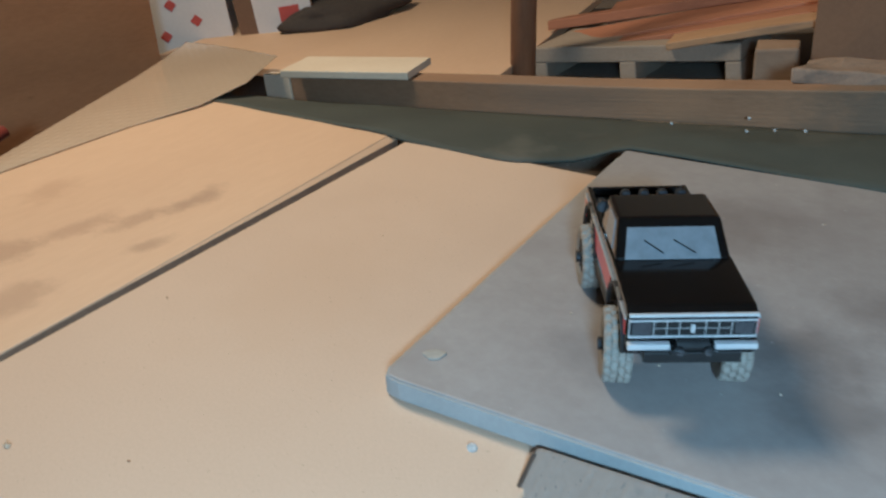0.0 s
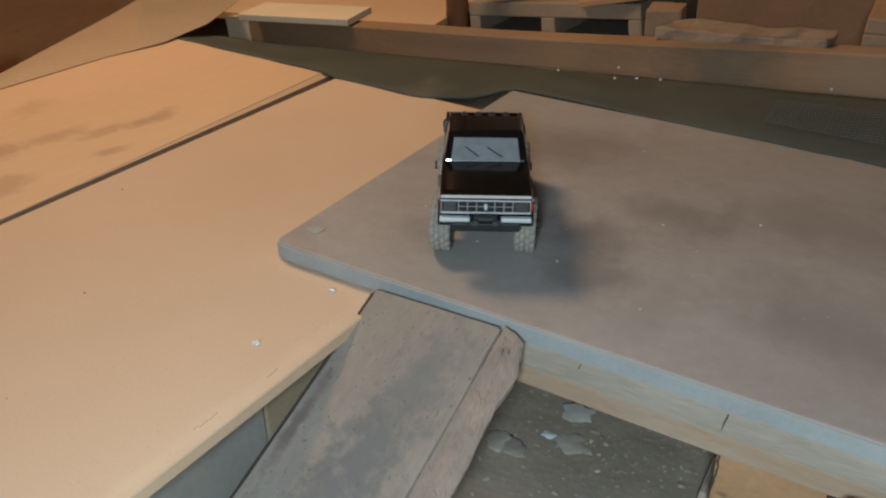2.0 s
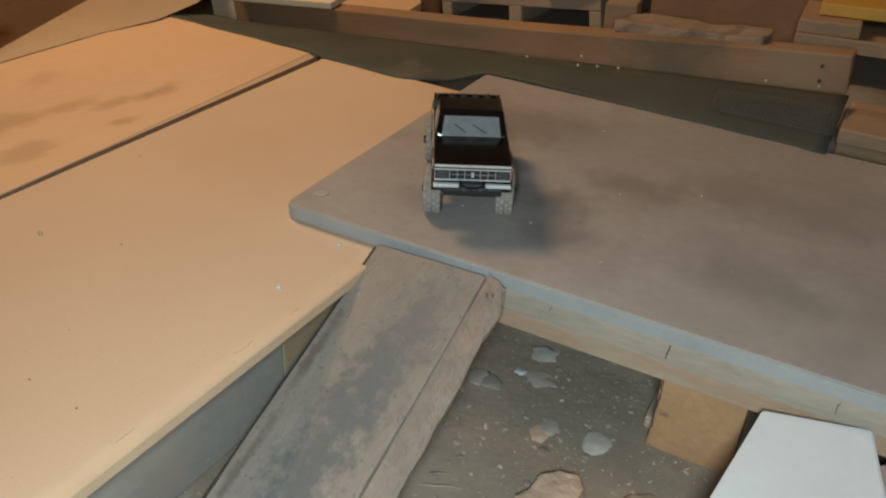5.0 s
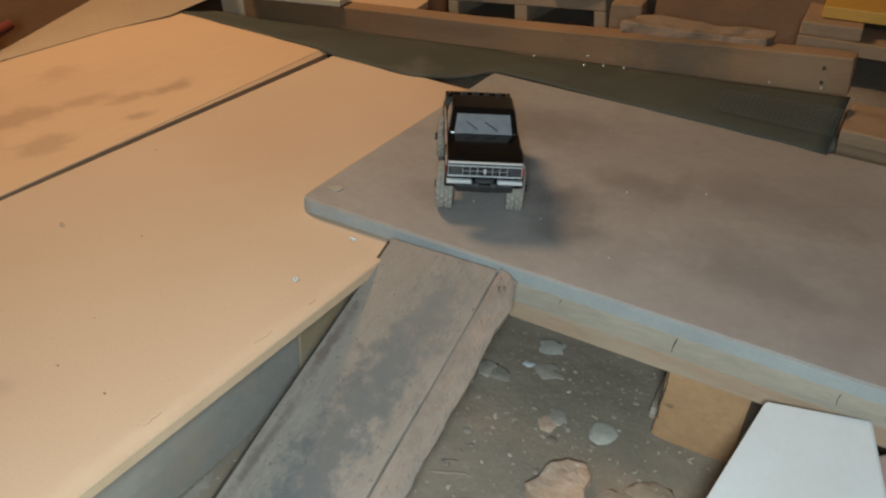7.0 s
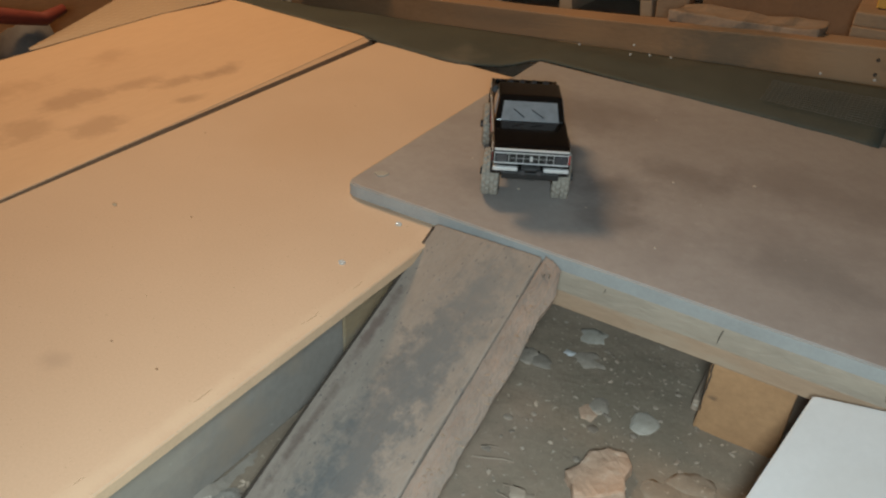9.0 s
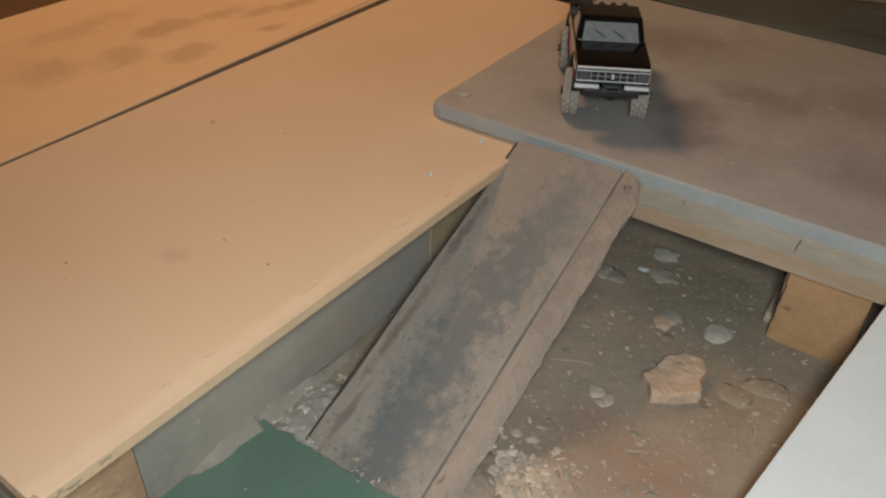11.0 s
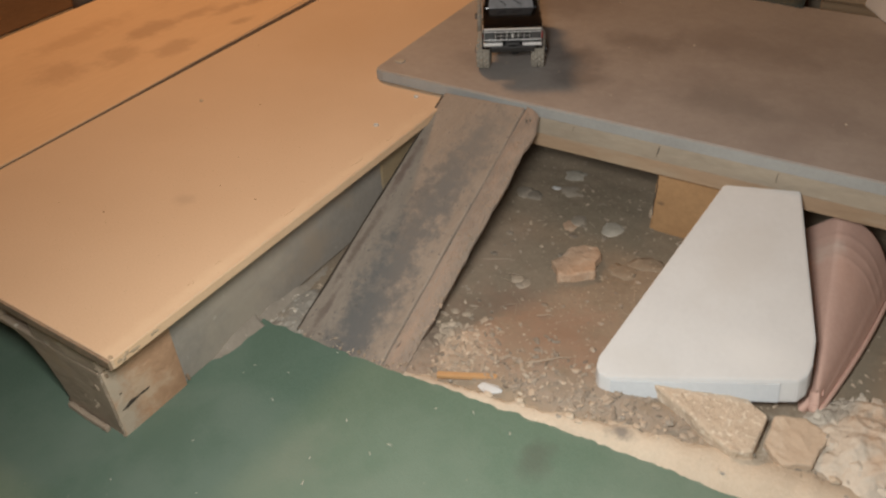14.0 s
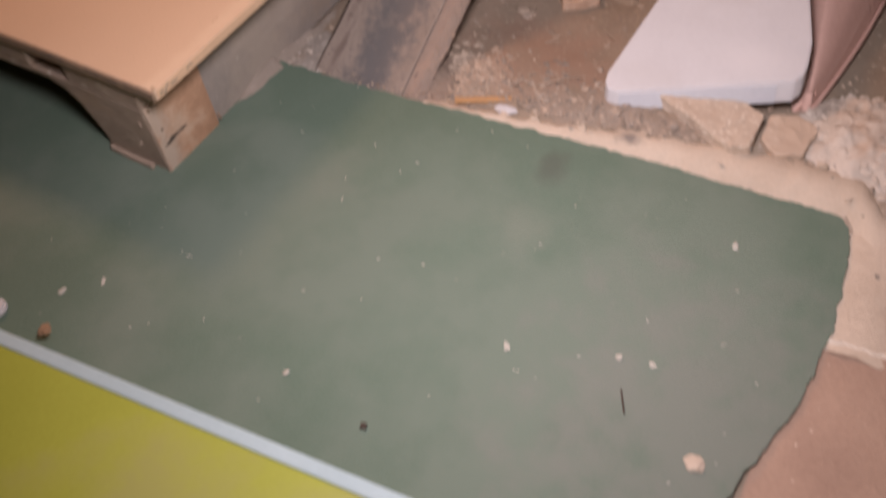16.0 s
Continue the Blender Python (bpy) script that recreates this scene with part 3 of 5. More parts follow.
for i in range(41):
    row = []
    for j in range(25):
        x, y = -0.062 + 0.060 * j / 24, 0.082 + 0.098 * i / 40
        d = max(0.0, 1 - ((y - 0.112) / (0.060 - 0.3 * max(x + 0.03, 0))) ** 2 - ((x + 0.030) / 0.040) ** 2)
        p = Vector((x, y, 0))
        row.append(b.verts.new((x, y, ground_height(x, y) - 0.001 + 0.006 * d ** 0.6 + (0.0024 * noise.noise(p * 80) + 0.0016 * noise.noise(p * 210)) * min(1, d * 4))))
    rows.append(row)
for r0, r1 in zip(rows, rows[1:]):
    for j in range(24):
        b.faces.new((r0[j], r0[j + 1], r1[j + 1], r1[j]))
solid("mortar_smear", b, SMEAR, "pale grey mortar smeared over the dirt beside the ramp", "mortar", kind="stuff", smooth=True)
b = bmesh.new()
rows = []
for i in range(25):
    rows.append([b.verts.new((0.615 + 0.02 * j, -0.42 + 0.018 * i + 0.002 * j, -0.002 + 0.007 * math.sin(math.pi * min(j, 6) / 12) + 0.0025 * noise.noise(Vector((i * 0.7, j * 0.8, 3))))) for j in range(16)])
for r0, r1 in zip(rows, rows[1:]):
    for j in range(15):
        b.faces.new((r0[j], r0[j + 1], r1[j + 1], r1[j]))
solid("sand_patch", b, RED_SAND, "trodden reddish sand beside the carpet", "sand", kind="stuff", smooth=True)

pts = []
for i in range(30):
    k = i / 29
    pts.append((0.640 + 0.10 * k, -0.019 + 0.010 * k + 0.002 * noise.noise(Vector((k * 12, 9, 0))), 0.008, 0.0115))
# the raised rim's highlight is painted in with a lighter mortar colour
part("rim", lip(pts, 11), HIGHLIT_MORTAR, mortar_side, "raised mortar rim, paler for its edge highlight", smooth=True)

# lime board with a pale blue edge, in front
lime = thing("lime_board", "lime green painted board with a pale blue edge on the carpet", "board", pose(0.15, -0.352, 0.006, 0, 0, 6.0))
part("panel", box(-0.6, 0.35, -0.5, -0.014, 0, 0.016, 0.002), LIME, lime)
part("edge_strip", box(-0.6, 0.35, -0.0138, 0.0, 0, 0.0165, 0.002), LIME_EDGE, lime, "pale blue edge strip")

# ---- the left pallet with its boards ----
BOARD_TOP = 0.142
TOP = 0.160
pal = thing("wooden_pallet", "worn notched wooden pallet standing on the green carpet", "pallet")
for y0, y1 in ((-0.1275, -0.040), (0.36, 0.44), (0.80, 0.88)):
    pts = [(-0.062, 0.0), (-0.062, 0.0985), (-0.775, 0.0985), (-0.775, 0.0), (-0.70, 0.0), (-0.69, 0.02), (-0.68, 0.05), (-0.66, 0.062), (-0.58, 0.062), (-0.565, 0.05), (-0.55, 0.02), (-0.54, 0.0),
           (-0.46, 0.0), (-0.445, 0.02), (-0.43, 0.05), (-0.40, 0.078), (-0.30, 0.088), (-0.205, 0.090), (-0.184, 0.082), (-0.168, 0.064), (-0.156, 0.036), (-0.150, 0.016), (-0.157, 0.008), (-0.155, 0.0)]
    b = profile(pts, y0, y1, 0.0025)
    part("stringer", b, PALLET_GREY, pal)
part("end_face", box(-0.0615, -0.0585, -0.1270, -0.041, 0.001, 0.0980, 0.0012, cuts=9, rough=0.0009), END_GRAIN, pal, "split brown end grain with pale dust")
crack = [(-0.122, 0.0400), (-0.115, 0.0385), (-0.106, 0.0395), (-0.097, 0.0412), (-0.086, 0.0408), (-0.083, 0.0425), (-0.092, 0.0440), (-0.101, 0.0436), (-0.108, 0.0455), (-0.114, 0.0428)]
b = bmesh.new()
f = b.faces.new([b.verts.new((-0.0590, y, z)) for y, z in crack])
bmesh.ops.translate(b, verts=[q for q in bmesh.ops.extrude_face_region(b, geom=[f])["geom"] if isinstance(q, bmesh.types.BMVert)], vec=(0.0008, 0, 0))
part("crack", b, DARK, pal, "dark split in the end grain")
part("foot_strip", box(-0.148, -0.080, -0.1345, -0.1278, 0.0045, 0.0125, 0.003, cuts=6, rough=0.0022, seed=9), PALLET_GREY, pal, "dusty pale strip at the foot")
part("knot", moved(rock((0.0008, 0.0022, 0.0016), 71, 2, 0.5), -0.0584, -0.116, 0.062), DARK, pal, "small dark knot")
for i in range(34):
    q = random.Random(300 + i)
    a = 0.0009 + 0.0020 * q.random() ** 2
    y, z = -0.124 + 0.016 * q.random() ** 2, 0.006 + 0.118 * q.random() ** 0.7
    part("splinter", moved(rock((a * 0.4, a * 0.8, a * 1.7), i + 120, 2, 0.8), -0.0592 - 0.05 * q.random() ** 4, y - 0.004 if q.random() < 0.6 else -0.1275, z), PALLET_GREY, pal, "pale frayed wood fibres")
for i, x in enumerate((-0.1135, -0.28, -0.42, -0.57, -0.715)):
    part("deck_board", box(x - 0.055, x + 0.055, -0.1280, 0.885, 0.0990, 0.1295, 0.003, cuts=3, rough=0.0012, seed=i), PALLET_GREY, pal)
part("side_board", box(-0.082, -0.0625, -0.039, 0.343, 0.004, 0.0987, 0.002, cuts=3, rough=0.001), SIDE_GREY, pal, "dusty grey side board")
part("side_block", box(-0.084, -0.0618, 0.3435, 0.475, 0.0, 0.0987, 0.003, cuts=3, rough=0.0012, seed=5), TAN_BLOCK, pal, "tan wooden block")

for i, (x, y, z, a) in enumerate(((-0.0615, -0.1215, 0.092, 0.006), (-0.0620, -0.1170, 0.082, 0.004), (-0.0612, -0.1168, 0.055, 0.005), (-0.0615, -0.1165, 0.030, 0.004), (-0.063, -0.1168, 0.008, 0.007), (-0.064, -0.037, 0.103, 0.005), (-0.061, -0.036, 0.012, 0.004))):
    part("splinter", moved(rock((a * 0.6, a * 0.5, a * 1.3), i + 80, 2, 0.6), x, y, z), DUSTY_EDGE, pal, "frayed pale wood at the corner")

board_a = thing("particle_board", "pale beige particle board screwed onto the wooden pallet", "board")
part("panel", slab([(-0.426, -0.130), (-0.020, -0.130), (-0.020, 0.905), (-0.4437, 0.905)], 0.1300, BOARD_TOP, 0.0012), PARTICLE, board_a)
part("front_edge", box(-0.426, -0.0210, -0.1328, -0.1288, 0.1298, BOARD_TOP - 0.0006, 0.0008, cuts=24, rough=0.0007), DUSTY_EDGE, board_a, "dirty brown front edge")
part("edge_band", box(-0.0212, -0.0194, -0.127, 0.904, 0.1306, BOARD_TOP - 0.0008, 0.0004), EDGE_PALE, board_a, "pale sawn long edge")
for i in (0, 1, 2, 5):
    k = 0.002 + 0.003 * math.sin(i * 2.3) ** 2
    part("chipped_edge", moved(rock((0.0018, k * 1.6, 0.003), i + 200, 2, 0.6), -0.0205, -0.122 + 0.0085 * i, 0.1355 + 0.002 * math.sin(i * 1.7)), PARTICLE_EDGE, board_a, "pale chipped board edge")


def screw(x, y, z, parent=None, label="bright steel screw head in the board", m=None, radius=0.0036):
    b = disc(radius, 0.0011, 12, "Z", 0.0005)
    slot = box(-radius * 0.8, radius * 0.8, -0.0005, 0.0005, 0.0008, 0.0015)
    joined(b, slot)
    ob = solid("screw", b, SCREW, label, "screw", m if m is not None else pose(x, y, z + 0.0008, 4, 3, 35), group="screws")
    return ob


for x, y in ((-0.067, 0.444), (-0.068, 0.350)):
    screw(x, y, BOARD_TOP)
board_b = thing("plywood_board", "orange-brown worn plywood board with dark scuffs on the pallet", "board")
b = slab([(-0.815, -0.130), (-0.4295, -0.130), (-0.4365, 0.20), (-0.4445, 0.45), (-0.4535, 0.70), (-0.4620, 0.904), (-0.812, 0.904)], 0.1300, BOARD_TOP + 0.001, 0.0012)
for v in b.verts:
    if v.co.z > 0.138:
        v.co.z += 0.003 * max(0.0, v.co.y) / 0.9
        if v.co.x > -0.6:
            v.co.x -= 0.0090 * max(0.0, v.co.y - 0.45) / 0.45
part("panel", b, PLYWOOD, board_b)
def ply_foot(y):
    """The plywood's long edge, which drifts away from the beige board."""
    stops = ((-0.130, -0.4295), (0.20, -0.4365), (0.45, -0.4445), (0.70, -0.4535), (0.904, -0.4620))
    for (y0, x0), (y1, x1) in zip(stops, stops[1:]):
        if y <= y1:
            return x0 + (x1 - x0) * (y - y0) / (y1 - y0)
    return stops[-1][1]


def edge_prism(ys, section):
    """A long strip whose four-sided section follows the plywood's edge."""
    b = bmesh.new()
    rows = [[b.verts.new((px, y, pz)) for px, pz in section(y)] for y in ys]
    for r0, r1 in zip(rows, rows[1:]):
        for j in range(4):
            b.faces.new((r0[j], r1[j], r1[(j + 1) % 4], r0[(j + 1) % 4]))
    b.faces.new(rows[0])
    b.faces.new(rows[-1][::-1])
    return b


def ply_top(y):
    return BOARD_TOP + 0.001 + 0.003 * max(y, 0.0) / 0.9


part("worn_lip", edge_prism([0.45 + 0.453 * i / 16 for i in range(17)], lambda y: ((ply_foot(y) - 0.0090 * (y - 0.45) / 0.45 - 0.001, ply_top(y) - 0.0006), (ply_foot(y) + 0.0003, ply_top(y) - 0.0012 - 0.0045 * (y - 0.45) / 0.45), (ply_foot(y) + 0.0003, 0.1340), (ply_foot(y) - 0.012, 0.1340))), PLYWOOD, board_b, "rounded worn long edge")
# side face coloured dark, so the gap's shade is painted on it
part("long_edge", edge_prism([-0.129 + 1.032 * i / 30 for i in range(31)], lambda y: ((ply_foot(y) - 0.001, ply_top(y) - 0.0016 - 0.0045 * max(y - 0.45, 0.0) / 0.45), (ply_foot(y) + 0.0007, ply_top(y) - 0.0016 - 0.0045 * max(y - 0.45, 0.0) / 0.45), (ply_foot(y) + 0.0007, 0.1306), (ply_foot(y) - 0.001, 0.1306))), DARK_EDGE, board_b, "long edge darkened for the shade in the gap")

marks, crumbs = bmesh.new(), bmesh.new()
mr = random.Random(11)
for x, y, k in ((-0.034, 0.138, 0.008), (-0.033, 0.264, 0.010), (-0.031, 0.330, 0.006), (-0.039, -0.012, 0.004), (-0.039, 0.028, 0.004)):
    for i in range(5):
        box(-0.00022, 0.00022, -k * 0.22, k * 0.22, 0, 0.00015, 0, marks, pose(x + mr.gauss(0, 0.0005), y + k * (i - 2) * 0.45, BOARD_TOP, 0, 0, mr.uniform(-9, 5)))
solid("scuff_marks", marks, TAN_WOOD, "thin dark scuff marks along the particle board edge", "scuffs", kind="stuff")
spots_at = [(-0.088, 0.137), (-0.251, 0.319), (-0.397, 0.472), (-0.147, 0.138)] + [(mr.uniform(-0.77, -0.03), mr.uniform(-0.1, 0.88)) for i in range(16)]
for i, (x, y) in enumerate(spots_at):
    z = BOARD_TOP if x > -0.41 else BOARD_TOP + 0.002
    if -0.47 < x < -0.41:
        continue
    k = 0.0010 if i < 4 else 0.0005 + 0.0009 * mr.random() ** 2
    joined(crumbs, moved(rock((k * 1.5, k, k * 0.6), i, 1), x, y, z + k * 0.3))
solid("crumbs", crumbs, BEAM_WOOD, "tiny brown crumbs of dirt on the boards", "dirt", kind="stuff")
dust = bmesh.new()
for i in range(16):
    k = 0.0005 + 0.0010 * mr.random()
    joined(dust, moved(rock((k * 1.3, k, k * 0.6), i, 1), mr.uniform(-0.12, 0.6), mr.uniform(0.50, 0.93), TOP + k * 0.3))
solid("wood_chip", moved(shard(0.0026, 5), 0, 0, 0.0006), SHEET, "small pale flake lying on the beige board", "chip", pose(-0.334, 0.286, BOARD_TOP, 0, 0, 20))
solid("dust_grains", dust, SAND, "tiny pale grains on the grey board", "dirt", kind="stuff")
for i, (x, y, z, a) in enumerate(((-0.024, -0.127, 0.1385, 0.005), (-0.033, -0.129, 0.136, 0.004), (-0.021, -0.118, 0.134, 0.004), (-0.045, -0.1295, 0.134, 0.003), (-0.022, -0.100, 0.132, 0.003))):
    solid("wood_chip", rock((a, a * 0.7, a * 0.8), i + 60, 2, 0.5), PARTICLE_EDGE, "pale splinter at the chipped board corner", "chip", pose(x, y, z, 0, 0, 40 * i), group="chips at the corner")

# ---- grey platform on a second pallet ----
pal2 = thing("support_pallet", "orange-brown wooden pallet carrying the grey board", "pallet", Matrix.Translation((0.004, 0.470, 0)) @ pose(0, 0, 0, 0, 0, 2.9) @ Matrix.Translation((0, -0.480, 0)))
part("deck_edge_board", box(0.040, 0.95, 0.4772, 0.58, 0.1186, 0.1430, 0.001, cuts=6, rough=0.0008), DECK_GREY, pal2)
part("cross_board", box(0.040, 0.95, 0.4778, 0.582, 0.099, 0.1184, 0.001, cuts=6, rough=0.0008), DECK_WOOD, pal2)
for x in (0.272, 0.64):
    part("block", box(x, x + 0.083, 0.496, 0.60, -0.006, 0.0988, 0.004, cuts=3, rough=0.002, seed=x), BLOCK_WOOD, pal2, "cracked orange-brown block")
for x in (-0.13, 0.272, 0.64):
    part("block", box(x, x + 0.092, 0.84, 0.93, -0.006, 0.0988, 0.004), PALLET_WOOD, pal2)
def crack(points, width, parent, label="dark crack in the wood"):
    """A thin jagged split drawn along a line on a face."""
    q = random.Random(len(points) + int(points[0][0] * 1e4))
    fine = []
    for a, c in zip(points, points[1:]):
        for k in range(6):
            p = Vector(a).lerp(Vector(c), k / 6)
            fine.append(p + Vector((q.uniform(-1, 1), 0, q.uniform(-1, 1))) * width * 0.8)
    fine.append(Vector(points[-1]))
    return part("crack", tube(fine, [width * (0.35 + 0.65 * math.sin(math.pi * (i + 1) / (len(fine) + 1))) for i in range(len(fine))], 5), DARK, parent, label)


crack([(0.2735, 0.4962, 0.098), (0.2750, 0.4962, 0.070), (0.2728, 0.4962, 0.045), (0.2742, 0.4962, 0.022)], 0.0010, pal2)
crack([(0.2760, 0.4770, 0.1405), (0.2748, 0.4770, 0.136), (0.2735, 0.4770, 0.124)], 0.0007, pal2)
crack([(0.160, 0.4770, 0.1405), (0.1585, 0.4770, 0.134)], 0.0004, pal2)
crack([(0.420, 0.4770, 0.1405), (0.4185, 0.4770, 0.136), (0.4190, 0.4770, 0.126)], 0.0005, pal2)
part("bottom_board", box(0.262, 0.372, 0.52, 0.93, -0.008, 0.012, 0.003), PALLET_GREY, pal2)
for y in (0.66, 0.76, 0.88):
    part("deck_board", box(-0.018, 0.95, y, y + 0.08, 0.1185, 0.1425, 0.002), PALLET_GREY, pal2)
grey = thing("grey_board", "dusty grey painted foam board laid across the pallets", "board")
out = [(-0.1505, 0.469), (-0.1465, 0.4614), (-0.136, 0.4605), (0.42, 0.4882), (0.95, 0.5147), (0.95, 0.993), (0.33, 0.969), (-0.168, 0.953)]
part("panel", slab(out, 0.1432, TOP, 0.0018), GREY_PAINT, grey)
b = slab([(-0.1445, 0.4600), (-0.136, 0.4587), (0.42, 0.4864), (0.95, 0.5129), (0.95, 0.5155), (0.42, 0.4895), (-0.136, 0.4620), (-0.1445, 0.4630)], 0.1440, TOP - 0.0016, 0.0005)
part("front_edge", b, GREY_EDGE, grey, "pale blue-grey cut foam edge")
b = slab([(-0.1526, 0.470), (-0.1485, 0.4614), (-0.1445, 0.4602), (-0.1445, 0.4645), (-0.1490, 0.472), (-0.1655, 0.93), (-0.1688, 0.93)], 0.1440, TOP - 0.0016, 0.0004)
part("side_edge", b, GREY_EDGE, grey, "pale blue-grey cut foam edge")

chip = slab([(0.008 * math.cos(a) * (1 + 0.25 * math.sin(3 * a)), 0.006 * math.sin(a)) for a in (2 * math.pi * k / 14 for k in range(14))], 0, 0.0012, 0.0004)
solid("paint_chip", chip, PALE_STONE, "small pale flake stuck on the grey board", "flake", pose(-0.131, 0.497, TOP + 0.0001, 0, 0, 30))

# ---- thick plank leaning as a ramp ----
lean = thing("ramp_plank", "thick weathered grey plank leaning as a ramp against the grey board", "plank")
tl, tr, br, bl = Vector((-0.027, 0.457, 0.1535)), Vector((0.0995, 0.461, 0.1590)), Vector((0.112, 0.079, -0.004)), Vector((-0.015, 0.085, -0.004))
down = Vector((0.001, -0.006, -0.020))
b = hexa([p + down for p in (tl, tr, br, bl)], [tl, tr, br, bl], 0.0030, cuts=18, rough=0.0012, seed=3)
part("plank_body", b, OLD_PLANK, lean, smooth=False)

# dark strip down the left side, painting in the shaded gap beside the plank
side = [bl.lerp(tl, k) for k in (0.02, 0.985)]
b = hexa([side[0] + Vector((-0.0006, -0.002, -0.018)), side[1] + Vector((-0.0006, -0.002, -0.018)), side[1] + Vector((0.0024, -0.002, -0.018)), side[0] + Vector((0.0024, -0.002, -0.018))],
         [side[0] + Vector((-0.0006, 0, 0.0002)), side[1] + Vector((-0.0006, 0, 0.0002)), side[1] + Vector((0.0024, 0, 0.0007)), side[0] + Vector((0.0024, 0, 0.0007))], 0.0005, cuts=10, rough=0.0005)
part("worn_edge", b, DARK, lean, "dark strip for the shaded gap along the plank")

strip = thing("ramp_batten", "reddish-brown dirty board lying along the ramp plank", "plank")


def batten_point(s, u):
    """Down the ramp by s, across by u; the outer edge is broken and sinks into the dirt."""
    inner = Vector((0.1015, 0.462, 0.1605)).lerp(Vector((0.1145, 0.080, -0.003)), s)
    wide = 0.020 + 0.006 * smooth(0.0, 0.08, s) + 0.0035 * noise.noise(Vector((s * 9, 1, 0))) + 0.0016 * noise.noise(Vector((s * 34, 4, 0)))
    sag = -0.0045 * u - 0.0035 * u ** 4
    grit = 0.0014 * noise.noise(Vector((s * 26, u * 3, 2))) + 0.0008 * noise.noise(Vector((s * 90, u * 12, 5)))
    return inner + Vector((wide * u, -0.004 * u, sag + grit))


NS, NU = 120, 16
b = bmesh.new()
rows = [[b.verts.new(batten_point(i / NS, j / NU)) for j in range(NU + 1)] for i in range(NS + 1)]
under = [[b.verts.new(batten_point(i / NS, j / NU) + Vector((-0.001, -0.003, -0.007))) for j in (0, NU)] for i in range(NS + 1)]
for i in range(NS):
    for j in range(NU):
        b.faces.new((rows[i][j], rows[i][j + 1], rows[i + 1][j + 1], rows[i + 1][j]))
    b.faces.new((rows[i][0], rows[i + 1][0], under[i + 1][0], under[i][0]))
    b.faces.new((rows[i][NU], under[i][1], under[i + 1][1], rows[i + 1][NU]))
    b.faces.new((under[i][0], under[i + 1][0], under[i + 1][1], under[i][1]))
for i in (0, NS):
    b.faces.new([rows[i][j] for j in range(NU + 1)] + [under[i][1], under[i][0]])
part("batten_body", b, PLANK_SIDE, strip)
for x, y, z in ((0.1115, 0.440, 0.1525), (0.1165, 0.442, 0.1530)):
    part("nail", disc(0.0010, 0.002, 8, "Z"), STEEL, strip).location = (x, y, z)

# loose dirt lying on the batten, thicker towards its outer edge
dirt = bmesh.new()
q = random.Random(21)
for i in range(150):
    p = batten_point(0.02 + 0.96 * q.random() ** 0.6, 1 - min(abs(q.gauss(0, 0.35)), 0.95))
    a = 0.0006 + 0.0015 * q.random() ** 2
    joined(dirt, moved(rock((a * 1.5, a, a * 0.4), i + 500, 1, 0.6), p.x, p.y, p.z + a * 0.1))
solid("dirt_crumbs", dirt, DIRT, "loose brown dirt crumbs lying on the ramp batten", "dirt", kind="stuff")

# dirt run up in a low bank beside the foot of the batten
b = bmesh.new()
rows = []
for i in range(71):
    k = 0.66 + 0.34 * i / 70
    p = batten_point(k, 0.85)
    tall = max(p.z - 0.002 - ground_height(p.x, p.y), 0.0) * smooth(0.66, 0.90, k)
    w = 0.022 + 1.3 * tall + 0.006 * noise.noise(Vector((k * 14, 8, 0)))
    row = []
    for j in range(25):
        u = j / 24
        x = p.x - 0.02 * smooth(0.9, 0.7, k) + w * u
        low = ground_height(x, p.y) - 0.0015
        q = Vector((x, p.y, low + tall * (1 - smooth(0.0, 1.0, u))))
        d = min(1.0, 4 * u * (1.08 - u))
        row.append(b.verts.new(q + d * (0.0016 * Vector(noise.noise_vector(q * 45)) + 0.0010 * Vector(noise.noise_vector(q * 150)))))
    rows.append(row)
for r0, r1 in zip(rows, rows[1:]):
    for j in range(24):
        b.faces.new((r0[j], r1[j], r1[j + 1], r0[j + 1]))
solid("dirt_bank", b, BANK_DIRT, "loose reddish-brown dirt banked beside the ramp batten", "dirt", kind="stuff", smooth=True)
# dust and dirt along the foot of the pallet's side board
b = bmesh.new()
rows = []
for i in range(71):
    y = -0.02 + 0.25 * i / 70
    row = []
    for j in range(11):
        u = j / 10
        w = 0.020 + 0.006 * noise.noise(Vector((y * 30, 1, 0)))
        tall = (0.014 + 0.010 * noise.noise(Vector((y * 26, 6, 0)))) * smooth(-0.02, 0.06, y) * smooth(0.23, 0.10, y)
        x = -0.0628 + w * u
        q = Vector((x, y, 0))
        row.append(b.verts.new((x, y, max(ground_height(x, y), 0.0045 if y < 0.08 else -1) - 0.001 + tall * (1 - u) ** 2 + 0.0012 * noise.noise(q * 150) * (1 - u))))
    rows.append(row)
for r0, r1 in zip(rows, rows[1:]):
    for j in range(10):
        b.faces.new((r0[j], r0[j + 1], r1[j + 1], r1[j]))
solid("dust_bank", b, DUST, "dry brown dust gathered along the foot of the pallet", "dust", kind="stuff", smooth=True)

# ---- white foam ramp ----
foam = thing("white_foam_ramp", "white foam offcut leaning as a ramp on the pallet", "ramp")
T = [(0.366, 0.468), (0.451, 0.486), (0.522, 0.312), (0.5275, 0.284), (0.527, 0.272), (0.521, 0.262), (0.508, 0.257), (0.345, 0.192), (0.335, 0.193), (0.328, 0.201), (0.326, 0.211)]
T = [Vector((x + 0.002, y - 0.002, 0.124 - (0.476 - y) * 0.345 + (x - 0.4) * 0.012)) for x, y in T]
b = bmesh.new()
f = b.faces.new([b.verts.new(p) for p in T])
up = bmesh.ops.extrude_face_region(b, geom=[f])
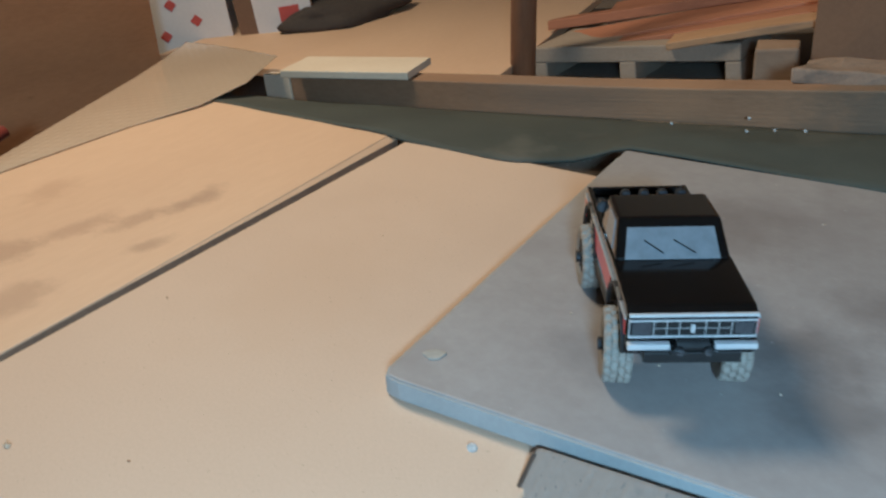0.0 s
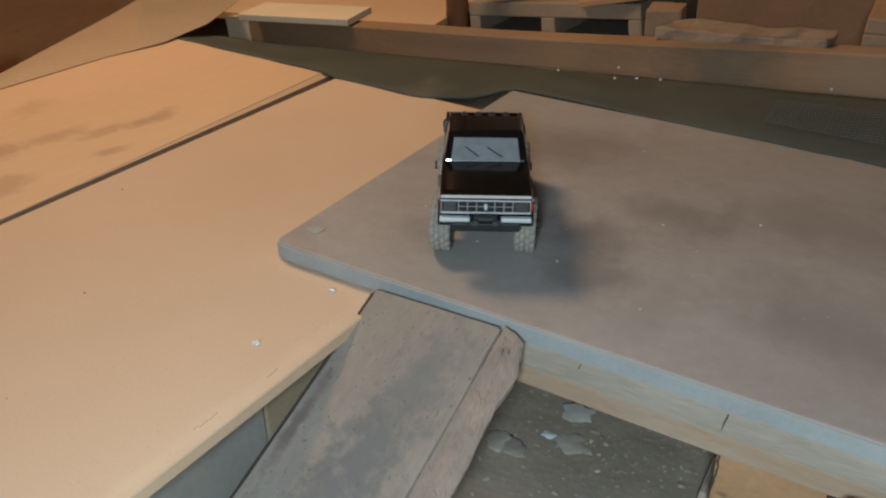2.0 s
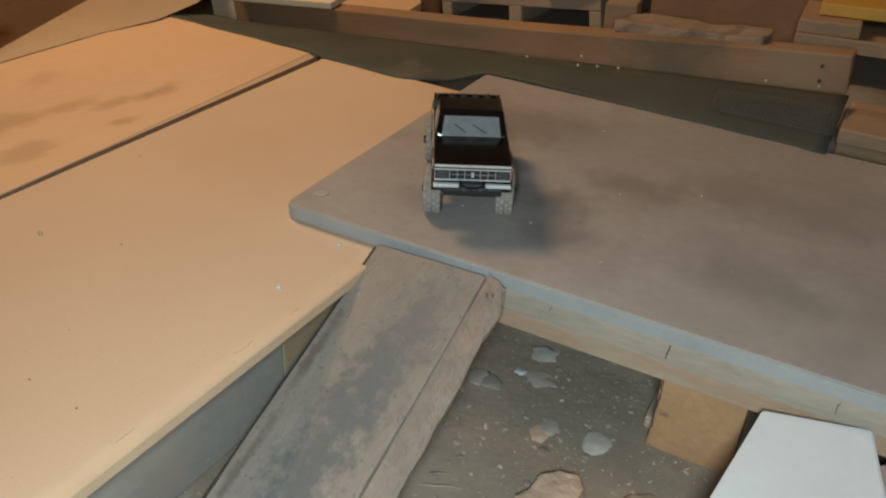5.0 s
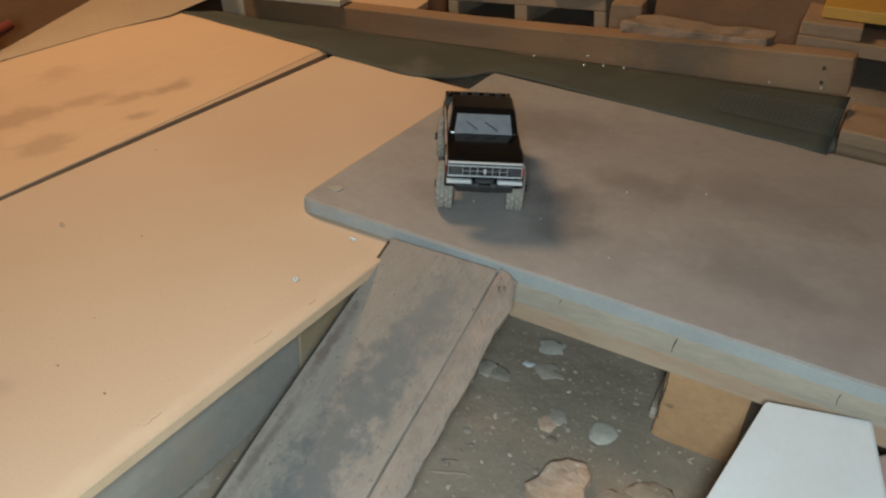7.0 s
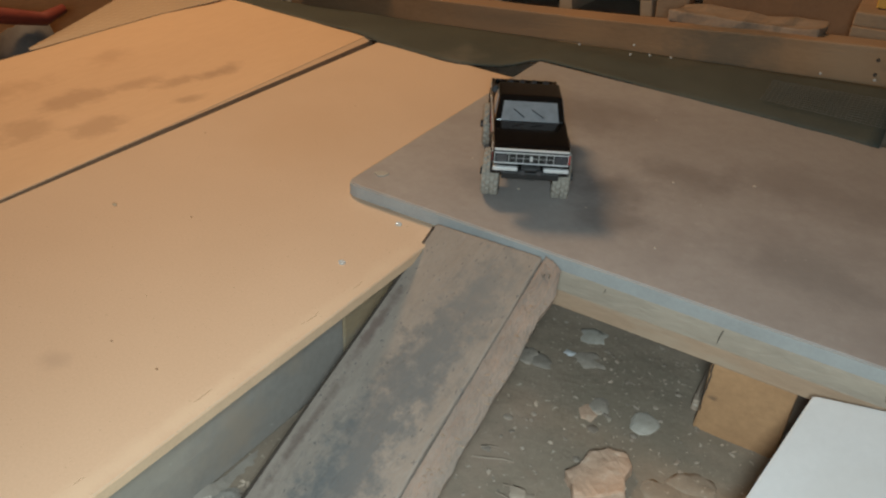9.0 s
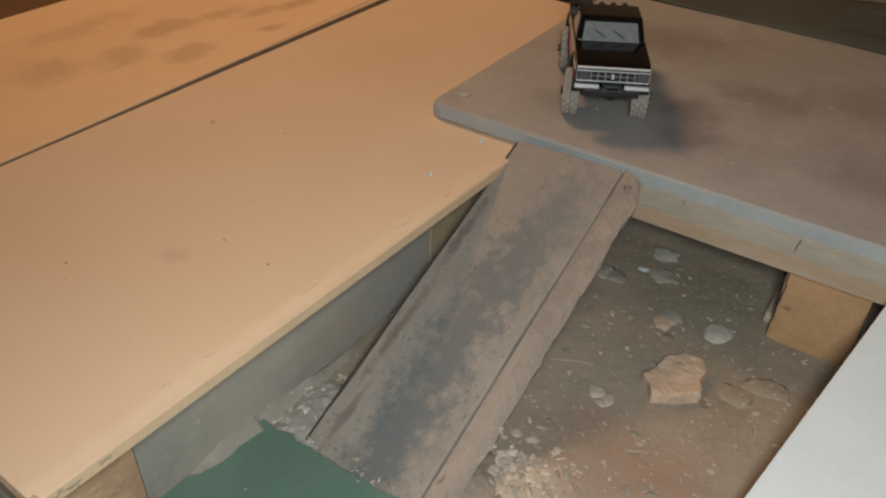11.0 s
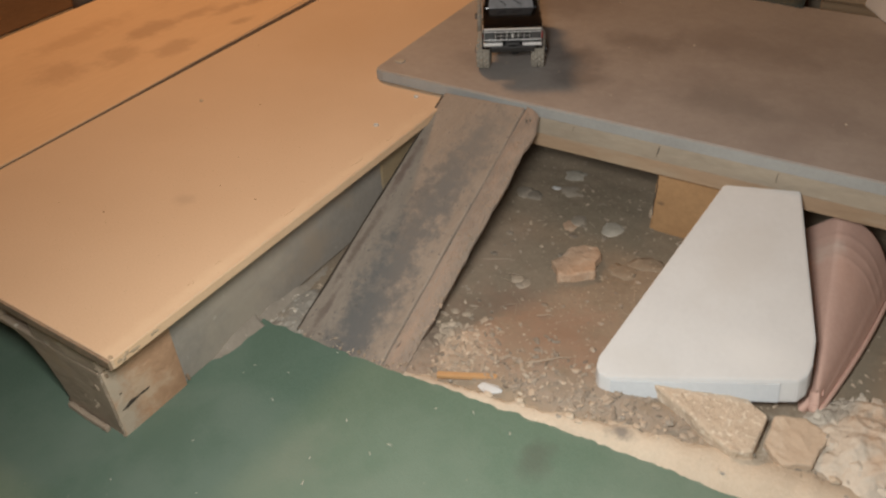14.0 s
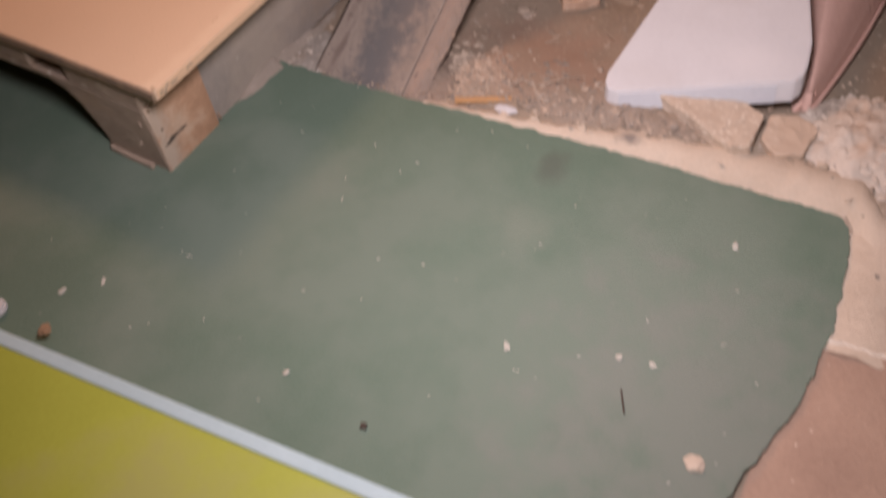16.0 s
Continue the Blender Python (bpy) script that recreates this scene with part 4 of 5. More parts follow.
bmesh.ops.translate(b, verts=[q for q in up["geom"] if isinstance(q, bmesh.types.BMVert)], vec=(0.004, -0.008, -0.024))
bmesh.ops.bevel(b, geom=list(b.edges), offset=0.003, segments=2, affect="EDGES", profile=0.6)
bmesh.ops.triangulate(b, faces=[g for g in b.faces if len(g.verts) > 4])
part("foam_panel", b, WHITE_FOAM, foam)
fall, e = Vector((0.004, -0.008, -0.024)), T[6] - T[7]
side = Vector((e.y, -e.x, 0)).normalized()
def foam_at(k, d, o):
    return T[7].lerp(T[6], k) + fall * d + side * o
b = hexa([foam_at(0.02, 0.93, 0.0016), foam_at(0.98, 0.93, 0.0016), foam_at(0.98, 0.93, -0.002), foam_at(0.02, 0.93, -0.002)],
         [foam_at(0.02, 0.13, 0.0016), foam_at(0.98, 0.13, 0.0016), foam_at(0.98, 0.13, -0.002), foam_at(0.02, 0.13, -0.002)], 0.0006, cuts=4, rough=0.0008)
part("cut_edge", b, FOAM_EDGE, foam, "bluish cut foam edge")

# ---- terracotta ridge tile ----
tile = thing("ridge_tile", "dusty terracotta corner tile with moulded ribs lying on the dirt", "roof tile")


R0, R1, L0, L1, Q0, Q1 = (Vector(p) for p in ((0.499, 0.525, 0.085), (0.541, 0.288, 0.026), (0.430, 0.535, 0.012), (0.530, 0.270, 0.002), (0.578, 0.503, 0.012), (0.548, 0.272, 0.004)))


def tile_point(s, u):
    """Along the ridge by s; across by u, from the left foot over the ridge to the right foot."""
    a, r, c = L0.lerp(L1, s), R0.lerp(R1, s), Q0.lerp(Q1, s)
    c = c + Vector((0.004 * math.sin(math.pi * s), 0, 0))
    p = a.lerp(r, u / 0.45) if u < 0.45 else r.lerp(c, (u - 0.45) / 0.55)
    soft = a.lerp(c, u) + Vector((0, 0, (r.z - 0.006) * 0.9 * math.sin(math.pi * u)))
    p = p.lerp(soft, 0.35 * math.exp(-((u - 0.45) / 0.10) ** 2))
    if u > 0.45:
        p = p + Vector((0.006 * (1 - s), 0.020 * (1 - s) ** 2, 0.010 * (1 - 0.5 * s))) * math.sin(math.pi * (u - 0.45) / 0.55)
    rib = sum(math.exp(-((s - k - 0.02 * math.sin(3 * u)) / 0.011) ** 2) for k in (0.10, 0.165, 0.23))
    flute = math.exp(-((u - 0.90) / 0.02) ** 2)
    return p + Vector((0, 0, 0.0007 * rib + 0.0012 * flute))


b = bmesh.new()
rows = [[b.verts.new(tile_point(i / 110, j / 40)) for j in range(41)] for i in range(111)]
for r0, r1 in zip(rows, rows[1:]):
    for j in range(40):
        b.faces.new((r0[j], r0[j + 1], r1[j + 1], r1[j]))
shell = part("shell", b, TERRACOTTA, tile, smooth=True)
shell.modifiers.new("thickness", "SOLIDIFY").thickness = 0.010
b = bmesh.new()
tube([tile_point(i / 20, 1.0) + Vector((0.001, 0, 0.001)) for i in range(21)], 0.0026, 8, b)
part("rim", b, TERRACOTTA, tile, smooth=True)

# ---- stones ----


def stone(name, x, y, size, seed, mat, label, lump=0.35, turn=0, sink=0.84):
    if sink > 0.5:
        size = (size[0] * 1.15, size[1] * 1.15, size[2] * 0.45)
    x, y = x + 0.003, y - 0.005
    b = rock(size, seed, 3, lump)
    for v in b.verts:
        v.co *= 1 + 0.05 * noise.noise(v.co * 160 + Vector((seed, 0, 0))) + 0.03 * noise.noise(v.co * 420)
    return solid(name, b, mat, label, "stone", pose(x, y, ground_height(x, y) - 0.42 * size[2] if sink > 0.5 else size[2] * (1 - sink) - 0.003, 0, 0, turn), group="stones in the dirt", smooth=sink > 0.5)


stone("stone", 0.1165, 0.533, (0.0075, 0.006, 0.006), 5, WHITE_FOAM, "small white pebble in the dirt")
stone("stone", 0.229, 0.478, (0.014, 0.014, 0.007), 6, PALE_STONE, "rounded grey stone half sunk in dirt")
stone("stone", 0.140, 0.535, (0.020, 0.014, 0.007), 7, STONE, "flat grey stone half sunk in dirt")
stone("stone", 0.180, 0.475, (0.010, 0.012, 0.006), 8, STONE, "rounded grey stone half sunk in dirt")
stone("stone", 0.165, 0.320, (0.008, 0.009, 0.006), 9, SHAVING, "small pale stone half sunk in dirt")
stone("stone", 0.180, 0.318, (0.006, 0.010, 0.005), 10, SHAVING, "small pale stone half sunk in dirt")
stone("stone", 0.095, 0.50, (0.013, 0.010, 0.006), 11, STONE, "rounded grey stone half sunk in dirt")
stone("stone", 0.28, 0.40, (0.022, 0.016, 0.006), 12, DIRT, "flat brown stone half sunk in dirt")
stone("stone", 0.126, 0.579, (0.018, 0.016, 0.007), 14, PALE_STONE, "flat pale grey stone half sunk in dirt", 0.4, 30)
stone("stone", 0.174, 0.457, (0.009, 0.013, 0.005), 15, ORANGE_STONE, "flat tan stone half sunk in dirt", 0.3, 20)
stone("stone", 0.078, 0.500, (0.014, 0.012, 0.007), 16, STONE, "flat brownish stone half sunk in dirt", 0.4, 70)
stone("stone", 0.300, 0.430, (0.020, 0.014, 0.007), 17, DIRT, "flat dusty stone half sunk in dirt", 0.4, 10)


def flagstone(outline, z0, z1, seed, mat, label):
    b = slab(outline, z0, z1, 0.003)
    bmesh.ops.triangulate(b, faces=[f for f in b.faces if len(f.verts) > 4])
    bmesh.ops.subdivide_edges(b, edges=list(b.edges), cuts=3, use_grid_fill=True)
    for v in b.verts:
        v.co += Vector(noise.noise_vector(v.co * 70 + Vector((seed, 0, 0)))) * 0.0022 + Vector(noise.noise_vector(v.co * 220 + Vector((0, seed, 0)))) * 0.0008
    return solid("flat_stone", b, mat, label, "stone", group="stones in the dirt")


flagstone([(0.388, 0.206), (0.420, 0.224), (0.478, 0.240), (0.508, 0.222), (0.508, 0.172), (0.492, 0.160), (0.452, 0.178), (0.415, 0.197)], -0.004, 0.026, 3, GRAINY_STONE, "flat pale grainy stone against the white foam")
flagstone([(0.512, 0.232), (0.540, 0.246), (0.566, 0.232), (0.560, 0.190), (0.534, 0.176), (0.513, 0.195)], -0.004, 0.020, 9, TAN_STONE, "flat tan stone beside the mortar lip")
flagstone([(0.196, 0.358), (0.203, 0.371), (0.206, 0.394), (0.219, 0.408), (0.238, 0.413), (0.248, 0.400), (0.247, 0.384), (0.256, 0.364), (0.236, 0.345), (0.217, 0.333), (0.209, 0.345)], -0.004, 0.011, 5, ORANGE_STONE, "blocky pale orange sandstone lying in the dirt")
b = bmesh.new()
rows = []
for i in range(91):
    row = []
    for j in range(81):
        x, y = 0.520 + 0.21 * i / 90, 0.165 + 0.175 * j / 80
        d = max(0.0, 1 - ((x - 0.622) / 0.092) ** 2 - ((y - 0.252) / 0.082) ** 2)
        p = Vector((x, y, 0))
        row.append(b.verts.new((x, y, ground_height(x, y) - 0.006 + 0.034 * d ** 0.8 + (0.007 * noise.noise(p * 45) + 0.0025 * noise.noise(p * 140) + 0.0012 * noise.noise(p * 320)) * min(1, d * 3))))
    rows.append(row)
for r0, r1 in zip(rows, rows[1:]):
    for j in range(80):
        b.faces.new((r0[j], r0[j + 1], r1[j + 1], r1[j]))
solid("rubble_heap", b, RUBBLE, "pale crumbled mortar heaped against the terracotta tile", "rubble", kind="stuff", smooth=True)
b = rock((0.045, 0.03, 0.010), 27, 3, 0.3)
solid("stone", b, TAN_STONE, "flat tan stone beside the mortar lip", "stone", pose(0.650, 0.255, 0.014, 0, 0, 10), group="stones in the dirt")

rng = random.Random(4)
gravel, pale, rubble = bmesh.new(), bmesh.new(), bmesh.new()
for i in range(900):
    x, y = rng.uniform(0.12, 0.80), rng.uniform(0.15, 0.75)
    s = 0.0008 + 0.0026 * rng.random() ** 3
    joined(gravel if rng.random() < 0.6 else pale, moved(shard(s, i), x, y, ground_height(x, y) + s * 0.25))
for i in range(430):
    x, y = rng.gauss(0.170, 0.030), rng.gauss(0.160, 0.028)
    if y < 0.112 + 0.05 * max(x - 0.15, 0):
        continue
    s = 0.0007 + 0.0036 * rng.random() ** 3
    joined(pale if rng.random() < 0.65 else gravel, moved(shard(s, i + 900), x, y, ground_height(x, y) + s * 0.25))
for i in range(420):
    x, y = rng.uniform(0.24, 0.75), rng.gauss(0.200, 0.030)
    if y < 0.150:
        continue
    s = 0.0009 + 0.0038 * rng.random() ** 3
    joined(gravel, moved(shard(s, i + 1900), x, y, ground_height(x, y) + s * 0.25))
for i in range(420):
    x = rng.uniform(0.21, 0.45)
    y = 0.128 + 0.09 * (x - 0.21) + abs(rng.gauss(0.012, 0.022))
    s = 0.0008 + 0.0034 * rng.random() ** 2.6
    joined(gravel if rng.random() < 0.75 else pale, moved(shard(s, i + 2600), x, y, ground_height(x, y) + 0.001 + s * 0.2))
for i in range(420):
    x, y = rng.gauss(0.615, 0.045), rng.gauss(0.245, 0.032)
    s = 0.0012 + 0.0055 * rng.random() ** 2.2
    joined(rubble, moved(shard(s, i + 3900), x, y, ground_height(x, y) + 0.022 * max(0.0, 1 - ((x - 0.622) / 0.092) ** 2 - ((y - 0.252) / 0.082) ** 2) + s * 0.2))
for i in range(46):
    x, y = rng.uniform(-0.056, -0.004), 0.090 + 0.060 * rng.random() ** 1.5
    k = 0.0008 + 0.0026 * rng.random() ** 2.6
    joined(rubble, moved(shard(k, i + 5200), x, y, ground_height(x, y) + 0.004 + k * 0.2))
for i in range(64):
    x = rng.uniform(-0.03, 0.16)
    y = 0.086 + 0.06 * max(x, 0.0) + 0.014 * rng.random() ** 1.6
    k = 0.0008 + 0.0022 * rng.random() ** 2.4
    joined(gravel if i % 2 else pale, moved(shard(k, i + 6100), x, y, max(ground_height(x, y), (y - 0.083) * 0.42 if -0.018 < x < 0.15 else -1) + k * 0.25))
for i in range(46):
    x, y = rng.gauss(0.166, 0.022), rng.gauss(0.172, 0.024)
    k = 0.0022 + 0.0040 * rng.random() ** 2
    if y > 0.125:
        joined(pale, moved(rock((k * 1.2, k, k * 0.35), i + 640, 2, 0.35), x, y, ground_height(x, y) + k * 0.05))
solid("rubble", rubble, RUBBLE, "pale crumbled mortar rubble lying on the dirt", "rubble", kind="stuff")
pebbles = bmesh.new()
for i in range(70):
    x, y = rng.uniform(0.11, 0.36), rng.uniform(0.27, 0.62)
    k = 0.0012 + 0.0046 * rng.random() ** 2.6
    joined(pebbles, moved(rock((k * rng.uniform(0.9, 1.4), k * rng.uniform(0.8, 1.2), k * 0.30), i + 300, 2, 0.25), x, y, ground_height(x, y) - k * 0.08))
solid("pebbles", pebbles, GRAVEL, "small dusty pebbles trodden into the dirt", "pebbles", kind="stuff", smooth=True)
solid("gravel", gravel, GRAVEL, "loose brown gravel scattered over the dirt", "gravel", kind="stuff")
solid("wood_chips", pale, SHAVING, "pale wood chips and crumbs scattered over the dirt", "wood chips", kind="stuff")
straw = bmesh.new()
for i in range(22):
    x, y, z = rng.gauss(0.20, 0.09), rng.uniform(0.125, 0.36), 0.004
    a, k = rng.uniform(0, 6.28), rng.uniform(0.003, 0.012)
    tube([(x - k * math.cos(a), y - k * math.sin(a), z), (x, y + 0.0006, z + 0.001), (x + k * math.cos(a), y + k * math.sin(a), z)], 0.0004, 4, straw)
flecks = bmesh.new()
for i in range(50):
    x, y, k = rng.uniform(-0.12, 0.62), rng.uniform(-0.33, 0.09), 0.0006 + 0.0026 * rng.random() ** 2
    a = rng.uniform(0, 6.28)
    box(-k, k, -0.0005, 0.0005, 0, 0.0005, 0, flecks, pose(x, y, 0.0058, 4, 6, math.degrees(a)))
for i in range(60):
    x, y = rng.uniform(-0.055, 0.0), 0.098 + 0.16 * rng.random() ** 2
    joined(straw, moved(shard(0.0008 + 0.0022 * rng.random() ** 2, i + 7000), x, y, ground_height(x, y) + 0.0005))
solid("carpet_flecks", flecks, PALE_CHIP, "tiny pale flecks of dust on the green carpet", "dust", kind="stuff")
for x0, y0, x1, y1 in ((0.1105, 0.3286, 0.148, 0.3466), (0.2558, 0.176, 0.2975, 0.2105), (0.225, 0.262, 0.243, 0.272)):
    m = Vector(((x0 + x1) / 2, (y0 + y1) / 2, 0))
    d = Vector((x1 - x0, y1 - y0, 0)) / 2
    solid("straw", tube([-d + Vector((0, 0, 0.002)), -d * 0.3 + Vector((0.001, -0.0008, 0.0034)), d * 0.4 + Vector((0, 0.0008, 0.0030)), d + Vector((0, 0, 0.0014))], [0.0007, 0.0010, 0.0009, 0.0005], 6), SHAVING, "thin dry pale straw lying on the dirt", "straw", pose(m.x, m.y, ground_height(m.x, m.y)), group="straws on the dirt")
solid("wood_splinters", straw, SHAVING, "thin pale wood splinters on dirt and carpet", "wood chips", kind="stuff")
solid("stick", box(-0.034, 0.034, -0.0035, 0.0035, 0, 0.005, 0.001), PALLET_WOOD, "short flat orange-brown wooden stick on the dirt", "stick", pose(0.207, 0.130, 0.004, 0, 0, 27))
solid("paper_scrap", rock((0.014, 0.007, 0.003), 33, 2), WHITE_FOAM, "crumpled white scrap at the carpet edge", "scrap", pose(0.238, 0.128, 0.006, 0, 0, 10))

solid("paper_scrap", rock((0.009, 0.008, 0.003), 35, 2), SAND, "small pale torn scrap on the green carpet", "scrap", pose(0.573, -0.186, 0.0075, 0, 0, 20))
for x, y, a, k in ((0.384, -0.158, 50, 0.0045), (0.510, -0.114, 100, 0.0035), (0.479, -0.121, 80, 0.0035), (0.533, 0.051, 95, 0.0035), (0.214, -0.276, 85, 0.0035), (-0.019, -0.279, 70, 0.003), (-0.049, -0.307, 10, 0.0035)):
    solid("wood_chip", moved(shard(k, int(a)), 0, 0, 0.0015), PALE_CHIP, "small pale wood chip lying on the green carpet", "chip", pose(x, y, 0.0052, 0, 0, a), group="chips on the carpet")
solid("dark_splinter", box(-0.012, 0.012, -0.0009, 0.0009, 0, 0.0012, 0.0003), DARK, "thin dark splinter lying on the green carpet", "splinter", pose(0.499, -0.160, 0.0057, 0, 0, 118))
solid("white_disc", disc(0.011, 0.004, 20, "Z", 0.002), WHITE_FOAM, "small round white plastic disc beside the lime board", "disc", pose(-0.092, -0.356, 0.0097))
solid("wood_scrap", rock((0.007, 0.006, 0.004), 44, 2, 0.5), BEAM_WOOD, "small brown wood scrap at the lime board edge", "scrap", pose(-0.0145, -0.3545, 0.0235, 0, 0, 30))
solid("black_nut", box(-0.003, 0.003, -0.003, 0.003, 0, 0.003, 0.0006), DARK, "tiny black plastic piece on the green carpet", "scrap", pose(0.308, -0.288, 0.0057, 0, 0, 15))

# ---- back edge: green mesh mat, low beam, sheet ----


def beam_z(x):
    return 0.1565 + 0.0965 * (x + 0.081)


b = bmesh.new()
cols = []
for i in range(61):
    s = i / 60
    x = -0.86 + 1.19 * s
    yf = 0.895 + 0.065 * smooth(-0.30, -0.16, x)
    zf = 0.1480 - 0.0035 * smooth(-0.47, -0.44, x) + 0.0160 * smooth(-0.225, -0.165, x)
    col = []
    for j in range(13):
        u = j / 12
        z = zf + (beam_z(x) + 0.003 - zf) * u + 0.006 * math.sin(math.pi * u) + 0.003 * noise.noise(Vector((x * 9, u * 3, 2)))
        col.append(b.verts.new((x, yf + (1.094 - yf) * u + 0.004 * noise.noise(Vector((x * 14, 3, 1))) * (1 - u), z)))
    cols.append(col)
for c0, c1 in zip(cols, cols[1:]):
    for j in range(12):
        b.faces.new((c0[j], c1[j], c1[j + 1], c0[j + 1]))
mat_ob = thing("mesh_mat", "dark green garden mesh mat draped between board and beam", "mat")
me_part = part("mat_sheet", b, GREEN_MESH, mat_ob, smooth=True)
thick = me_part.modifiers.new("thickness", "SOLIDIFY")
thick.thickness = 0.003
# a lighter patch of coarse wire mesh on its right end
b = bmesh.new()
def mesh_point(s, u):
    x = 0.165 + 0.163 * s
    z0 = 0.1670
    return (x, 0.985 + 0.058 * u, z0 + (beam_z(x) + 0.004 - z0) * (0.12 + 0.56 * u) + 0.0075)
for k in range(12):
    tube([mesh_point(i / 8, k / 11) for i in range(9)], 0.00042, 4, b)
for k in range(27):
    tube([mesh_point(k / 26, i / 4) for i in range(5)], 0.00042, 4, b)
part("wire_mesh", b, MESH_WIRE, mat_ob, "pale grey coarse wire mesh patch")
for x, y, z in ((-0.154, 1.071, 0.156), (-0.064, 1.081, 0.173), (0.002, 1.073, 0.170), (-0.06, 1.060, 0.164), (-0.03, 1.066, 0.168), (0.22, 1.075, 0.198), (0.29, 1.078, 0.205), (-0.40, 1.02, 0.13), (-0.30, 1.0, 0.14)):
    screw(x, y, z, m=pose(x, y - 0.003, z + 0.004, 40, 0, 20), label="bright steel screw head holding the green mat", radius=0.0020)

low = thing("low_beam", "rough brown wooden beam lying along the green mat", "beam", pose(-0.284, 1.10, beam_z(-0.284), 0, -5.5, 0))
b = box(-0.612, 0.612, 0.0, 0.045, 0.0, 0.060, 0.003, cuts=7, rough=0.0025, seed=8)
for v in b.verts:
    v.co.z *= 0.76 + 0.17 * smooth(0.0, 0.6, v.co.x)
part("timber", b, BEAM_WOOD, low)
part("pale_end", box(-0.6125, -0.55, -0.003, 0.02, 0.001, 0.0465, 0.002, cuts=2, rough=0.001), PALE_BOARD, low, "pale sawn end of the beam")
for z in (0.017, 0.038):
    part("nail_hole", disc(0.0026, 0.002, 10, "Y"), DARK, low).location = (0.575, -0.0005, z)

# rough board lying on the beam
solid("rough_plank", box(-0.115, 0.115, -0.028, 0.028, -0.009, 0.009, 0.003, cuts=9, rough=0.0075, seed=4), DUSTY_EDGE, "rough brown plank lying across the low beam", "plank", pose(0.085, 1.150, 0.230, 0, -5.0, -3))
# pale offcut on the left of the beam
solid("pale_offcut", box(-0.115, 0.115, -0.048, 0.048, 0, 0.012, 0.0015), PALE_BOARD, "pale square board offcut resting on the beam", "board", pose(-0.700, 1.115, 0.150, 0, -3, 12))
# orange-brown board behind
solid("floor_panel", box(-0.62, 0.16, -0.02, 0.85, -0.016, 0.0, 0.002), PLYWOOD, "large orange-brown plywood sheet lying behind the beam", "board", pose(-0.68, 1.25, 0.118, 0, -2, 10))

# dimpled sheet
sheet = thing("dimpled_sheet", "pale translucent dimpled plastic sheet beside the plywood board", "plastic sheet")
inner = [(-0.812, 0.50, 0.1478), (-0.813, 0.62, 0.1478), (-0.813, 0.75, 0.148), (-0.792, 0.862, 0.151), (-0.803, 0.97, 0.156), (-0.860, 1.10, 0.162)]
outer = [(-0.818, 0.50, 0.1485), (-0.862, 0.61, 0.151), (-0.925, 0.76, 0.155), (-0.985, 0.90, 0.158), (-1.045, 1.02, 0.160), (-1.095, 1.105, 0.161)]


def spline(pts, s):
    k = s * (len(pts) - 1)
    i = min(int(k), len(pts) - 2)
    return Vector(pts[i]).lerp(Vector(pts[i + 1]), k - i)


b = bmesh.new()
rows = []
for i in range(181):
    a, c = spline(inner, i / 180), spline(outer, i / 180)
    row = []
    for j in range(61):
        u = j / 60
        p = a.lerp(c, u)
        bump = max(0.0, math.cos(p.x * 330 + p.y * 60) * math.cos(p.y * 330 - p.x * 60)) ** 2
        row.append(b.verts.new(p + Vector((0, 0, 0.002 * math.sin(u * 3.1) - 0.0012 * (1 - u) + 0.0006 * bump))))
    rows.append(row)
for r0, r1 in zip(rows, rows[1:]):
    for j in range(60):
        b.faces.new((r0[j], r0[j + 1], r1[j + 1], r1[j]))
sp = part("film", b, DIMPLED, sheet, smooth=True)
sp.modifiers.new("thickness", "SOLIDIFY").thickness = 0.001

# brown panel standing on the left
panel = thing("side_panel", "tall brown stained plywood side panel", "panel")
part("sheet_of_wood", box(-1.22, -1.20, -0.4, 1.12, 0.0, 0.50, 0.002), BROWN_PANEL, panel)
part("batten", box(-1.25, -1.2205, -0.4, 1.12, 0.40, 0.46, 0.002), BROWN_PANEL, panel)

# ---- clutter behind ----
carton = thing("white_carton", "white cardboard carton printed with red diamonds", "box", pose(-1.39, 1.37, 0.035, 0, -5, 42))
part("carton_body", box(-0.10, 0.10, -0.07, 0.07, 0, 0.22, 0.002), WHITE_CARD, carton)
for dx, dz in ((-0.045, 0.075), (0.028, 0.10), (-0.02, 0.14), (0.05, 0.16)):
    b = box(-0.0095, 0.0095, -0.0712, -0.0702, -0.0095, 0.0095)
    bmesh.ops.rotate(b, matrix=Matrix.Rotation(radians(45), 3, "Y"), verts=b.verts)
    part("diamond_print", moved(b, dx, 0, dz), RED_PRINT, carton, "red diamond print")
carton = thing("brown_carton", "brown cardboard carton with a white side", "box", pose(-1.235, 1.50, 0.055, 0, -6, 42))
part("carton_body", box(-0.085, 0.085, -0.07, 0.07, 0, 0.18, 0.002), CARDBOARD, carton)
part("white_label", box(-0.045, 0.082, -0.0715, -0.0704, 0.01, 0.17), WHITE_CARD, carton, "white printed side")
part("red_mark", box(0.01, 0.055, -0.0728, -0.0717, 0.06, 0.10), RED_PRINT, carton)
b = rock((0.19, 0.09, 0.045), 41, 3, 0.4)
solid("dark_cloth", b, DARK, "dark brown heap of cloth behind the boards", "cloth", pose(-1.13, 1.60, 0.118, 0, 0, 78), smooth=True)
